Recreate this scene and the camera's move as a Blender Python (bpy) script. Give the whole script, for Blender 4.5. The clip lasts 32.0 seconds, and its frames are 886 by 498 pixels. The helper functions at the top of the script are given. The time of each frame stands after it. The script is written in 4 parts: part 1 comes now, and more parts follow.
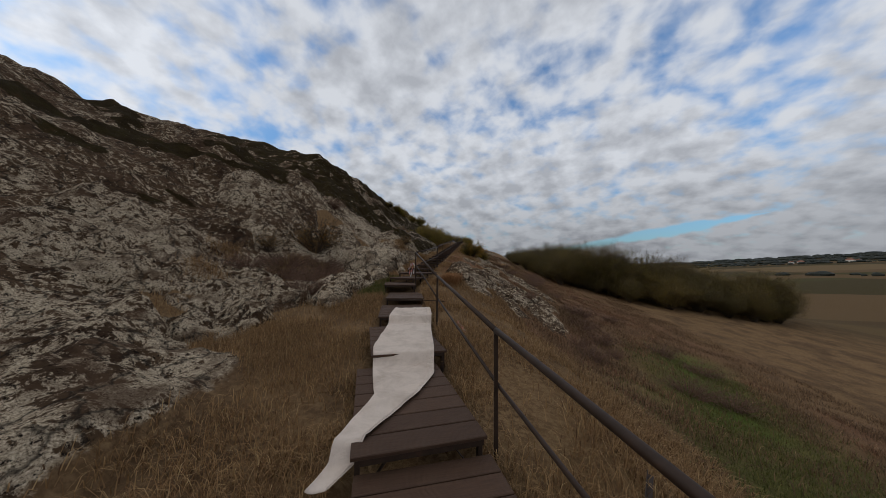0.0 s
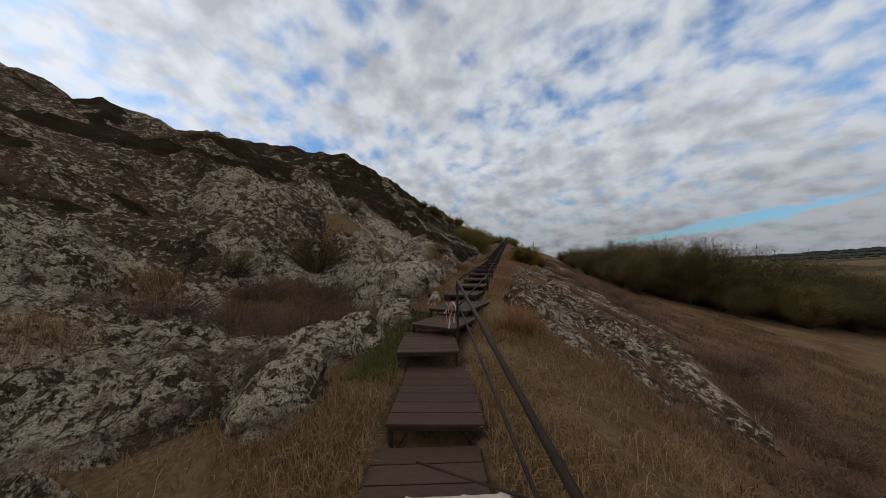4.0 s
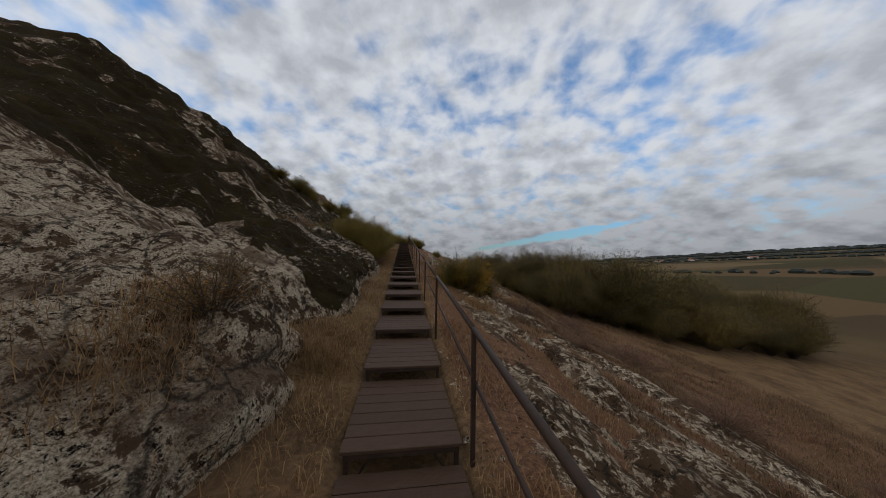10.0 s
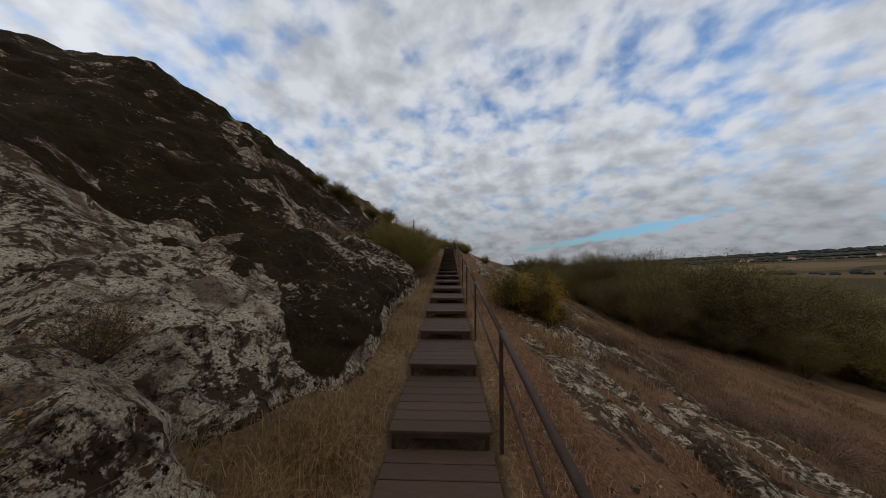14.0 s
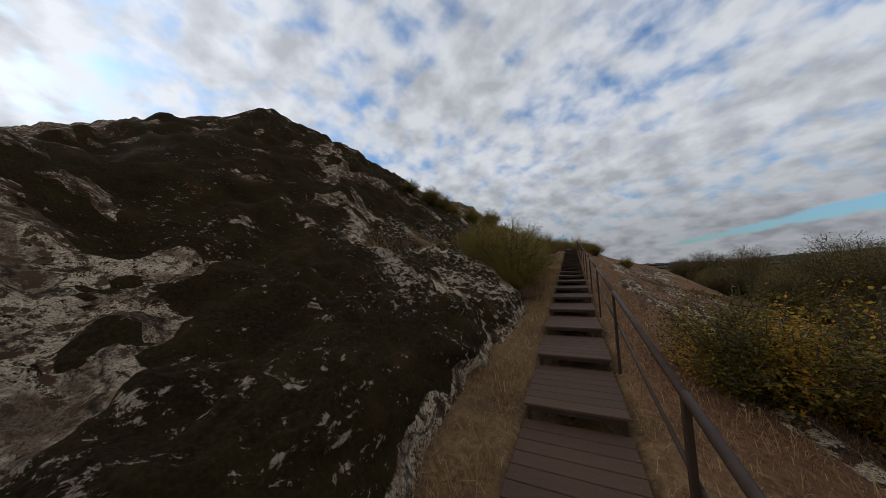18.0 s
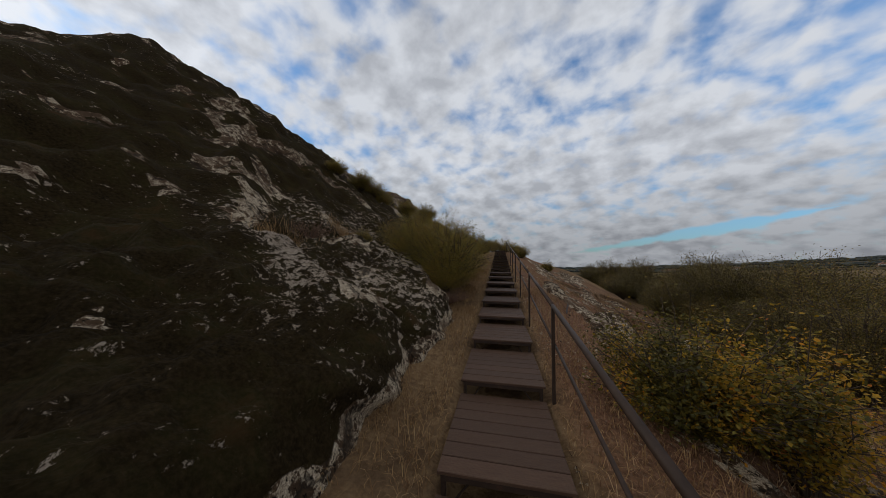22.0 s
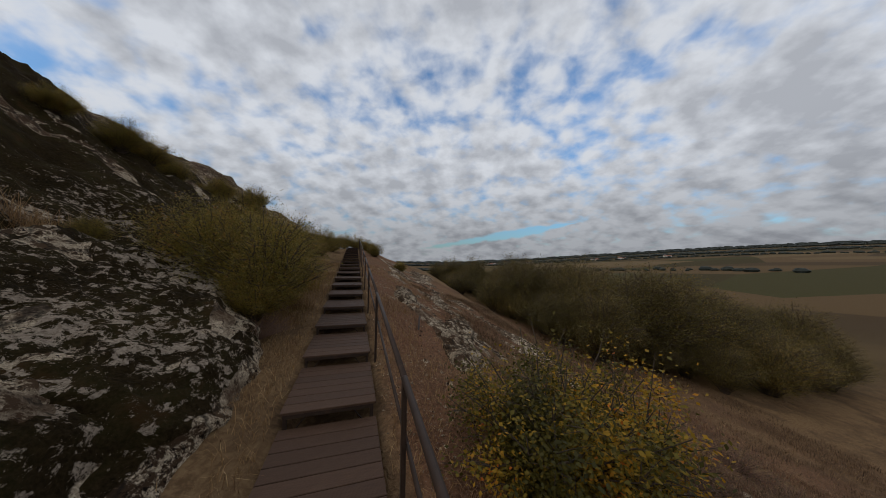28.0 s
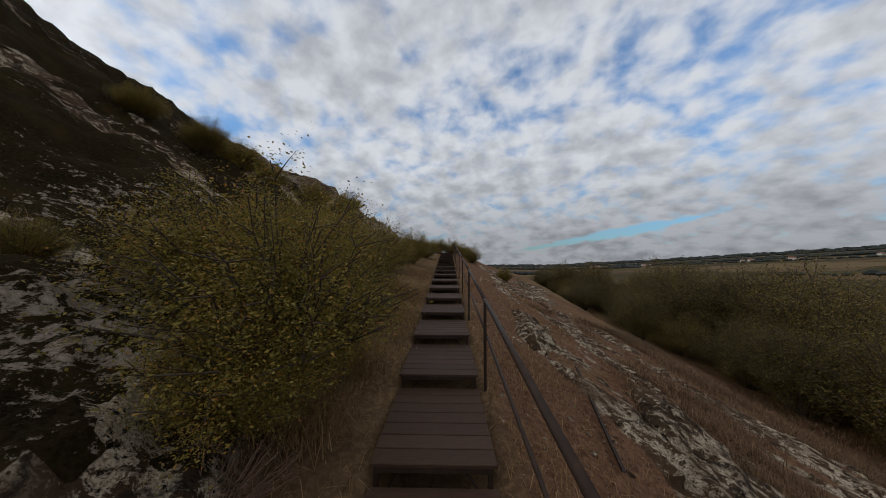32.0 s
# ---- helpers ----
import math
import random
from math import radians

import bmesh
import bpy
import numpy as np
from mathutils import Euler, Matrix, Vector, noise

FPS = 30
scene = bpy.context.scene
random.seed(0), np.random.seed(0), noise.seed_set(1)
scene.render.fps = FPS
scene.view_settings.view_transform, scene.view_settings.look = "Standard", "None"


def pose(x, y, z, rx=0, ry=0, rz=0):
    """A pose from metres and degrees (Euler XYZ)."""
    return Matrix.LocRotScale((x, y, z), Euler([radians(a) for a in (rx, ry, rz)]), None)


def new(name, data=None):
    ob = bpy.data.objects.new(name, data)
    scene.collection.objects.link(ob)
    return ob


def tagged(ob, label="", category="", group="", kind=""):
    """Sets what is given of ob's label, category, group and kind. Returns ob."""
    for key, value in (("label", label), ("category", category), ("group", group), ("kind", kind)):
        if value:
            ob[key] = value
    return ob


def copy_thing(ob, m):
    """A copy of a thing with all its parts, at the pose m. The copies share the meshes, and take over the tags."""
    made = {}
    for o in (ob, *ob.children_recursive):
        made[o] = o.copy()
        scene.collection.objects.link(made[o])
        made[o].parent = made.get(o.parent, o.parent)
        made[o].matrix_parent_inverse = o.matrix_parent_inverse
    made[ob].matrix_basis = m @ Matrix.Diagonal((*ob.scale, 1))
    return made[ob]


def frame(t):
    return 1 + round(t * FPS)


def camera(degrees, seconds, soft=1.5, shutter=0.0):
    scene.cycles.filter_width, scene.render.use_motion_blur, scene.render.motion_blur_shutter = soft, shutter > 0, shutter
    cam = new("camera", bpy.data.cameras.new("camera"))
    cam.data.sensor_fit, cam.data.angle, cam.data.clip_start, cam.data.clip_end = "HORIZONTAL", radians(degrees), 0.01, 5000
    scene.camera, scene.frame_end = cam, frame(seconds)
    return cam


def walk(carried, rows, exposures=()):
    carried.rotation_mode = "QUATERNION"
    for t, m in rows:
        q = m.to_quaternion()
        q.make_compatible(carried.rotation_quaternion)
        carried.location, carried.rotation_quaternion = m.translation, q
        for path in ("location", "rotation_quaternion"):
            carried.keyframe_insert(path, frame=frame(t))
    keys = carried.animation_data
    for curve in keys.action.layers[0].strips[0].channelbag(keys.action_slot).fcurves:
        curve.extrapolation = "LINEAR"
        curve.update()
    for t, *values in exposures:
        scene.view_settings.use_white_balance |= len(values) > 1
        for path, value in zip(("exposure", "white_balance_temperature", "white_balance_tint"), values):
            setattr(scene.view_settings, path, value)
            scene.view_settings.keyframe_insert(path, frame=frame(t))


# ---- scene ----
# camera rows: seconds, x, y, z, yaw to the left from +y, pitch up, roll
PATH = [
    (0.0, 2.586, -17.591, -0.380, 6.34, 3.49, 0.73),
    (0.5, 2.627, -17.136, -0.319, 7.49, 3.44, 0.66),
    (1.0, 2.508, -16.303, -0.237, 8.81, 3.49, 0.56),
    (1.5, 2.315, -15.702, -0.122, 10.09, 3.43, 0.40),
    (2.0, 2.167, -14.992, 0.010, 11.55, 3.46, 0.14),
    (2.5, 2.051, -14.376, 0.096, 12.78, 3.55, -0.12),
    (3.0, 1.730, -13.707, 0.245, 13.43, 3.51, -0.45),
    (3.5, 1.648, -13.312, 0.342, 14.25, 3.54, -0.57),
    (5.5, 0.937, -11.426, 0.562, 14.06, 3.58, -0.43),
    (6.0, 0.762, -10.725, 0.680, 13.88, 3.58, -0.46),
    (6.5, 0.571, -10.200, 0.715, 13.64, 3.56, -0.47),
    (7.0, 0.360, -9.558, 0.731, 13.13, 3.61, -0.39),
    (7.5, 0.099, -8.751, 0.795, 12.11, 3.62, -0.28),
    (8.0, -0.094, -8.265, 0.901, 10.53, 3.46, -0.10),
    (8.5, -0.175, -7.608, 0.852, 8.59, 3.52, 0.08),
    (9.0, -0.229, -6.871, 0.921, 6.01, 3.51, 0.27),
    (9.5, -0.245, -6.438, 0.995, 3.24, 3.49, 0.37),
    (9.8, -0.274, -6.038, 1.095, 1.53, 3.45, 0.47),
    (9.9, -0.036, -2.655, 1.578, -8.06, 3.05, 0.92),
    (10.0, -0.035, -2.479, 1.594, -8.23, 3.04, 0.89),
    (10.5, 0.071, -2.197, 1.699, -8.11, 3.12, 0.81),
    (11.0, 0.221, -2.107, 1.783, -6.76, 3.04, 0.96),
    (11.5, 0.262, -1.834, 1.781, -5.05, 3.06, 0.99),
    (12.0, 0.124, -1.521, 1.771, -3.43, 3.16, 0.59),
    (12.5, 0.081, -0.993, 1.796, -1.53, 3.28, 0.33),
    (13.0, 0.166, -0.798, 1.904, 0.38, 3.31, 0.26),
    (13.5, 0.117, -0.409, 1.981, 1.07, 3.36, 0.25),
    (15.5, 0.051, 1.119, 2.099, 2.36, 3.55, 0.30),
    (16.0, 0.009, 1.759, 2.135, 3.11, 3.61, 0.16),
    (16.5, 0.162, 2.103, 2.202, 5.53, 3.63, 0.56),
    (17.0, 0.190, 2.555, 2.248, 9.79, 3.74, 0.25),
    (17.5, 0.112, 3.223, 2.209, 16.01, 4.64, -1.05),
    (18.0, 0.113, 3.673, 2.415, 25.14, 4.92, -2.29),
    (18.5, -0.151, 3.677, 2.525, 32.73, 6.62, -4.51),
    (19.0, -0.426, 3.228, 2.691, 38.11, 7.00, -6.20),
    (19.5, -0.611, 2.734, 2.795, 39.80, 6.68, -6.69),
    (20.0, -0.619, 2.766, 2.781, 38.33, 6.58, -6.49),
    (20.5, -0.408, 3.415, 2.613, 34.19, 6.36, -5.44),
    (21.0, 0.021, 3.965, 2.482, 27.84, 5.45, -3.17),
    (21.5, 0.175, 4.138, 2.449, 19.36, 4.68, -1.58),
    (22.0, -0.028, 4.826, 2.511, 11.73, 3.58, 0.75),
    (22.5, 0.020, 4.982, 2.612, 6.16, 3.48, 1.37),
    (23.0, -0.013, 5.376, 2.685, 1.88, 3.31, 1.80),
    (23.5, -0.144, 5.925, 2.680, -2.56, 3.33, 1.72),
    (24.0, -0.049, 6.255, 2.770, -7.29, 3.38, 1.90),
    (24.5, 0.019, 6.300, 2.943, -12.59, 3.17, 1.64),
    (25.0, 0.180, 6.260, 3.012, -17.87, 3.07, 1.66),
    (25.5, 0.610, 5.978, 3.049, -20.17, 3.00, 1.55),
    (27.5, 0.663, 6.255, 2.881, -22.13, 2.89, 0.79),
    (28.0, 0.227, 6.366, 2.929, -17.82, 2.78, 0.69),
    (28.5, 0.025, 6.884, 2.834, -13.36, 2.82, 0.73),
    (29.0, 0.077, 7.650, 2.828, -8.29, 2.92, 0.67),
    (29.5, -0.017, 8.179, 2.906, -4.58, 2.95, 0.45),
    (30.0, 0.159, 8.524, 2.955, -1.13, 3.03, 0.53),
    (30.5, 0.217, 9.086, 3.022, 0.61, 3.15, 0.43),
    (31.0, 0.152, 9.485, 3.057, 0.99, 3.26, 0.26),
    (31.5, 0.140, 9.857, 3.083, 1.20, 3.19, 0.37),
    (32.0, 0.114, 10.424, 3.191, 1.01, 3.29, 0.31),
]
cam = camera(116.31, 32.0, soft=0.7)
walk(cam, [(t, pose(x, y, z, 90 + p, 0, yaw) @ pose(0, 0, 0, 0, 0, r)) for t, x, y, z, yaw, p, r in PATH],
     exposures=[(0.0, 0.0), (32.0, 0.0)])

# ---- sky and light ----
SUN_AZ, SUN_EL = 100.0, 24.0          # degrees to the left of +y, and up
world = bpy.data.worlds.new("sky")
scene.world = world
world.use_nodes = True


def sky_world():
    nt = world.node_tree
    nt.nodes.clear()
    N, L = nt.nodes.new, nt.links.new
    out = N("ShaderNodeOutputWorld")
    bg = N("ShaderNodeBackground")
    bg.inputs["Strength"].default_value = 0.1
    sky = N("ShaderNodeTexSky")
    sky.sky_type = "NISHITA"
    sky.sun_disc = False
    sky.sun_elevation = radians(SUN_EL)
    sky.sun_rotation = radians(-SUN_AZ)
    tc = N("ShaderNodeTexCoord")
    sep = N("ShaderNodeSeparateXYZ")
    L(tc.outputs["Generated"], sep.inputs[0])

    def math_(op, a, b=None, c=None):
        m = N("ShaderNodeMath")
        m.operation = op
        for i, v in enumerate((a, b, c)):
            if v is None:
                continue
            if isinstance(v, (int, float)):
                m.inputs[i].default_value = v
            else:
                L(v, m.inputs[i])
        return m.outputs[0]

    up = math_("MAXIMUM", sep.outputs[2], 0.0)
    den = math_("ADD", up, 0.42)
    px = math_("DIVIDE", sep.outputs[0], den)
    py = math_("DIVIDE", sep.outputs[1], den)
    com = N("ShaderNodeCombineXYZ")
    L(px, com.inputs[0])
    L(py, com.inputs[1])

    def cloud(scale, detail, rough, off, stretch=(1, 1, 1), dist=0.0):
        mp = N("ShaderNodeMapping")
        mp.inputs["Location"].default_value = off
        mp.inputs["Rotation"].default_value = (0, 0, radians(25))
        mp.inputs["Scale"].default_value = stretch
        L(com.outputs[0], mp.inputs[0])
        n = N("ShaderNodeTexNoise")
        n.inputs["Scale"].default_value = scale
        n.inputs["Detail"].default_value = detail
        n.inputs["Roughness"].default_value = rough
        n.inputs["Distortion"].default_value = dist
        L(mp.outputs[0], n.inputs["Vector"])
        return n.outputs["Fac"]

    puffs = cloud(11.0, 4, 0.46, (3.1, 1.7, 0), (1.0, 1.0, 1), 0.15)
    banks = cloud(2.0, 3, 0.5, (7.4, 2.2, 0), (1.0, 1.2, 1))
    dens = math_("MULTIPLY_ADD", banks, 0.55, math_("MULTIPLY", puffs, 0.62))
    cover = N("ShaderNodeMapRange")
    cover.inputs["From Min"].default_value = 0.34
    cover.inputs["From Max"].default_value = 0.62
    cover.interpolation_type = "SMOOTHSTEP"
    haze = N("ShaderNodeMapRange")
    haze.inputs["From Min"].default_value = 0.02
    haze.inputs["From Max"].default_value = 0.22
    haze.inputs["To Min"].default_value = 0.10
    haze.inputs["To Max"].default_value = 0.0
    L(sep.outputs[2], haze.inputs["Value"])
    # a long clear slit low over the plain
    az = math_("ARCTAN2", sep.outputs[0], sep.outputs[1])
    line = math_("MULTIPLY_ADD", math_("SUBTRACT", az, 0.35), 0.16, 0.068)
    off = math_("ABSOLUTE", math_("SUBTRACT", sep.outputs[2], line))
    wide = math_("MULTIPLY", math_("MAXIMUM", math_("SUBTRACT", 1.0, math_("POWER", math_("MULTIPLY", math_("SUBTRACT", az, 0.50), 3.6), 2.0)), 0.0), 0.021)
    slit = math_("MULTIPLY", math_("MAXIMUM", math_("SUBTRACT", wide, off), 0.0), 26.0)
    L(math_("SUBTRACT", math_("ADD", dens, haze.outputs[0]), slit), cover.inputs["Value"])
    shade = N("ShaderNodeMapRange")
    shade.inputs["From Min"].default_value = 0.52
    shade.inputs["From Max"].default_value = 0.72
    L(math_("MULTIPLY_ADD", cloud(10.0, 5, 0.5, (0.4, 5.0, 0)), 0.62, math_("MULTIPLY", banks, 0.55)), shade.inputs["Value"])
    ramp = N("ShaderNodeValToRGB")
    e = ramp.color_ramp.elements
    e[0].position, e[0].color = 0.0, (6.40, 6.70, 7.24, 1)
    e[1].position, e[1].color = 1.0, (4.05, 4.27, 4.72, 1)
    L(shade.outputs[0], ramp.inputs[0])
    # the veil of cloud is brighter towards the hidden sun
    sd = Vector((-math.sin(radians(SUN_AZ)), math.cos(radians(SUN_AZ)), math.tan(radians(SUN_EL)))).normalized()
    dot = N("ShaderNodeVectorMath")
    dot.operation = "DOT_PRODUCT"
    L(tc.outputs["Generated"], dot.inputs[0])
    dot.inputs[1].default_value = sd
    glow = N("ShaderNodeMapRange")
    glow.inputs["From Min"].default_value = 0.6
    glow.inputs["From Max"].default_value = 1.0
    glow.inputs["To Min"].default_value = 1.0
    glow.inputs["To Max"].default_value = 1.4
    L(dot.outputs["Value"], glow.inputs["Value"])
    low = N("ShaderNodeMapRange")
    low.interpolation_type = "SMOOTHSTEP"
    low.inputs["From Min"].default_value = 0.02
    low.inputs["From Max"].default_value = 0.36
    low.inputs["To Min"].default_value = 0.54
    low.inputs["To Max"].default_value = 1.0
    L(sep.outputs[2], low.inputs["Value"])
    lit = N("ShaderNodeVectorMath")
    lit.operation = "SCALE"
    L(ramp.outputs[0], lit.inputs[0])
    L(math_("MULTIPLY", glow.outputs[0], low.outputs[0]), lit.inputs["Scale"])
    # clear air between the clouds
    blue = N("ShaderNodeVectorMath")
    blue.operation = "MULTIPLY"
    blue.inputs[1].default_value = (1.11, 1.56, 1.94)
    deep = N("ShaderNodeVectorMath")
    deep.operation = "SCALE"
    L(sky.outputs[0], deep.inputs[0])
    L(math_("MULTIPLY_ADD", math_("MINIMUM", math_("MULTIPLY", up, 2.2), 1.0), 0.52, 0.40), deep.inputs["Scale"])
    L(deep.outputs[0], blue.inputs[0])
    mix = N("ShaderNodeMix")
    mix.data_type = "RGBA"
    L(cover.outputs[0], mix.inputs["Factor"])
    L(blue.outputs[0], mix.inputs["A"])
    L(lit.outputs[0], mix.inputs["B"])
    L(mix.outputs["Result"], bg.inputs["Color"])
    L(bg.outputs[0], out.inputs[0])


sky_world()
sun = new("sun", bpy.data.lights.new("sun", "SUN"))
sun.data.energy, sun.data.angle, sun.data.color = 1.0, radians(25), (1.0, 0.91, 0.80)
sun.rotation_euler = (radians(90 - SUN_EL), 0, radians(SUN_AZ + 180))


# ---- materials ----
def nodes(name):
    m = bpy.data.materials.new(name)
    m.use_nodes = True
    nt = m.node_tree
    return m, nt, nt.nodes["Principled BSDF"]


def tex(nt, kind, scale, detail=4.0, rough=0.55, coord="Object", distort=0.0, stretch=None):
    n = nt.nodes.new("ShaderNodeTex" + kind)
    tc = nt.nodes.new("ShaderNodeTexCoord")
    src = tc.outputs[coord]
    if stretch:
        mp = nt.nodes.new("ShaderNodeMapping")
        mp.inputs["Scale"].default_value = stretch
        nt.links.new(src, mp.inputs[0])
        src = mp.outputs[0]
    nt.links.new(src, n.inputs["Vector"])
    n.inputs["Scale"].default_value = scale
    if kind == "Noise":
        n.inputs["Detail"].default_value = detail
        n.inputs["Roughness"].default_value = rough
        n.inputs["Distortion"].default_value = distort
    return n


def ramp(nt, fac, stops):
    r = nt.nodes.new("ShaderNodeValToRGB")
    el = r.color_ramp.elements
    while len(el) < len(stops):
        el.new(0.5)
    for e, (p, c) in zip(el, stops):
        e.position = p
        e.color = (*c, 1) if len(c) == 3 else c
    nt.links.new(fac, r.inputs[0])
    return r.outputs[0]


def mixc(nt, fac, a, b, mode="MIX"):
    m = nt.nodes.new("ShaderNodeMix")
    m.data_type = "RGBA"
    m.blend_type = mode
    for v, i in ((fac, "Factor"), (a, "A"), (b, "B")):
        if isinstance(v, (int, float)):
            m.inputs[i].default_value = v
        elif isinstance(v, tuple):
            m.inputs[i].default_value = (*v, 1)
        else:
            nt.links.new(v, m.inputs[i])
    return m.outputs["Result"]


def bump(nt, bsdf, height, strength, dist):
    b = nt.nodes.new("ShaderNodeBump")
    b.inputs["Strength"].default_value = strength
    b.inputs["Distance"].default_value = dist
    nt.links.new(height, b.inputs["Height"])
    nt.links.new(b.outputs[0], bsdf.inputs["Normal"])


def attr(nt, name):
    a = nt.nodes.new("ShaderNodeAttribute")
    a.attribute_name = name
    return a.outputs["Fac"]


def mth(nt, op, a, b):
    m = nt.nodes.new("ShaderNodeMath")
    m.operation = op
    m.use_clamp = op in ("ADD", "SUBTRACT")
    for i, v in enumerate((a, b)):
        if isinstance(v, (int, float)):
            m.inputs[i].default_value = v
        else:
            nt.links.new(v, m.inputs[i])
    return m.outputs[0]


def mat_board():
    m, nt, b = nodes("brown_decking")
    grain = tex(nt, "Noise", 6, 6, 0.6, stretch=(1, 14, 14)).outputs["Fac"]
    inf = nt.nodes.new("ShaderNodeObjectInfo")
    c = ramp(nt, grain, [(0.3, (0.052, 0.0265, 0.0150)), (0.7, (0.088, 0.0475, 0.0275))])
    dust = tex(nt, "Noise", 2.2, 5, 0.65).outputs["Fac"]
    c = mixc(nt, ramp(nt, dust, [(0.55, (0, 0, 0)), (0.8, (0.55, 0.55, 0.55))]), c, (0.105, 0.068, 0.042))
    v = nt.nodes.new("ShaderNodeHueSaturation")
    nt.links.new(c, v.inputs["Color"])
    nt.links.new(mth(nt, "MULTIPLY_ADD", inf.outputs["Random"], 0.25), v.inputs["Value"])
    v.inputs["Value"].links[0].from_node.inputs[2].default_value = 0.88
    nt.links.new(v.outputs[0], b.inputs["Base Color"])
    b.inputs["Roughness"].default_value = 0.7
    b.inputs["Specular IOR Level"].default_value = 0.25
    ribs = tex(nt, "Wave", 34)
    ribs.bands_direction = "Y"
    bump(nt, b, mixc(nt, 0.35, ribs.outputs["Fac"], grain), 0.35, 0.004)
    return m


def mat_steel():
    m, nt, b = nodes("dark_painted_steel")
    n = tex(nt, "Noise", 9, 6, 0.7).outputs["Fac"]
    c = ramp(nt, n, [(0.35, (0.028, 0.016, 0.010)), (0.62, (0.044, 0.025, 0.016)), (0.76, (0.085, 0.036, 0.018))])
    nt.links.new(c, b.inputs["Base Color"])
    b.inputs["Roughness"].default_value = 0.62
    b.inputs["Specular IOR Level"].default_value = 0.25
    bump(nt, b, tex(nt, "Noise", 60, 3).outputs["Fac"], 0.2, 0.002)
    return m


BOARD, STEEL = mat_board(), mat_steel()


def rock_colour(nt):
    """Brown-grey tuff with pale lichen crusts, dark pits, cracks and ochre stains, from object coordinates."""
    big = tex(nt, "Noise", 0.5, 5, 0.6).outputs["Fac"]
    fine = tex(nt, "Noise", 46, 9, 0.82).outputs["Fac"]
    base = ramp(nt, big, [(0.30, (0.040, 0.023, 0.014)), (0.50, (0.122, 0.078, 0.045)), (0.70, (0.070, 0.043, 0.026))])
    base = mixc(nt, mth(nt, "MULTIPLY", fine, 0.8), base, (0.13, 0.098, 0.066), "OVERLAY")
    lich = tex(nt, "Noise", 5.6, 13, 0.78, distort=0.35).outputs["Fac"]
    where = mth(nt, "ADD", lich, mth(nt, "MULTIPLY_ADD", mth(nt, "SUBTRACT", big, 0.36), 0.35))
    where.node.inputs[1].links[0].from_node.inputs[2].default_value = -0.10
    where = mth(nt, "ADD", where, mth(nt, "MULTIPLY", attr(nt, "crust"), 0.11))
    pale = ramp(nt, where, [(0.524, (0, 0, 0)), (0.537, (1, 1, 1))])
    crust = ramp(nt, fine, [(0.40, (0.10, 0.070, 0.046)), (0.52, (0.47, 0.37, 0.255)), (0.64, (0.76, 0.64, 0.47))])
    c = mixc(nt, pale, base, crust)
    spots = tex(nt, "Noise", 15, 11, 0.78).outputs["Fac"]
    c = mixc(nt, ramp(nt, spots, [(0.556, (0, 0, 0)), (0.570, (1, 1, 1))]), c, (0.012, 0.008, 0.006))
    ochre = tex(nt, "Noise", 1.3, 6, 0.65, distort=0.4).outputs["Fac"]
    c = mixc(nt, ramp(nt, ochre, [(0.50, (0, 0, 0)), (0.62, (0.8, 0.8, 0.8))]), c, (0.085, 0.051, 0.030))
    crack = tex(nt, "Voronoi", 1.1)
    crack.feature = "DISTANCE_TO_EDGE"
    wob = tex(nt, "Noise", 1.6, 5, 0.6)
    vec = mixc(nt, 0.35, wob.outputs["Color"], (0.5, 0.5, 0.5))
    add = nt.nodes.new("ShaderNodeVectorMath")
    tc = nt.nodes.new("ShaderNodeTexCoord")
    nt.links.new(tc.outputs["Object"], add.inputs[0])
    nt.links.new(vec, add.inputs[1])
    nt.links.new(add.outputs[0], crack.inputs["Vector"])
    line = ramp(nt, crack.outputs["Distance"], [(0.0, (0.85, 0.85, 0.85)), (0.035, (0, 0, 0))])
    c = mixc(nt, line, c, (0.020, 0.016, 0.012))
    relief = mixc(nt, 0.5, where, spots)
    relief = mixc(nt, mth(nt, "MULTIPLY", line, 0.6), relief, (0.0, 0.0, 0.0))
    return c, relief, spots


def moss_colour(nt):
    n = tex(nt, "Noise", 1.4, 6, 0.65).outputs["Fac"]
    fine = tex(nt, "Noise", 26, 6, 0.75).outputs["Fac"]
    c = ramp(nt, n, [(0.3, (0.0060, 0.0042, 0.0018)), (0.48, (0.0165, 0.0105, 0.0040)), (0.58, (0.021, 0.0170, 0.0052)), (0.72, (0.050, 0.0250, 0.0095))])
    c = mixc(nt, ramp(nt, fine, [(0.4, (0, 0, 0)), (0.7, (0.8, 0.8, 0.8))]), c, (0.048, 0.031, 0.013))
    crust = tex(nt, "Noise", 5.6, 12, 0.78, distort=0.3, stretch=(1, 1, 1.6)).outputs["Fac"]
    wide = tex(nt, "Noise", 0.55, 3, 0.5).outputs["Fac"]
    where = mth(nt, "ADD", crust, mth(nt, "MULTIPLY", mth(nt, "SUBTRACT", wide, 0.35), 0.33))
    where = mth(nt, "ADD", where, mth(nt, "MULTIPLY", attr(nt, "fleck"), 0.085))
    pale = ramp(nt, where, [(0.678, (0, 0, 0)), (0.686, (1, 1, 1))])
    white = ramp(nt, fine, [(0.35, (0.17, 0.125, 0.088)), (0.65, (0.44, 0.355, 0.27))])
    return mixc(nt, pale, c, white), mixc(nt, 0.45, fine, crust)


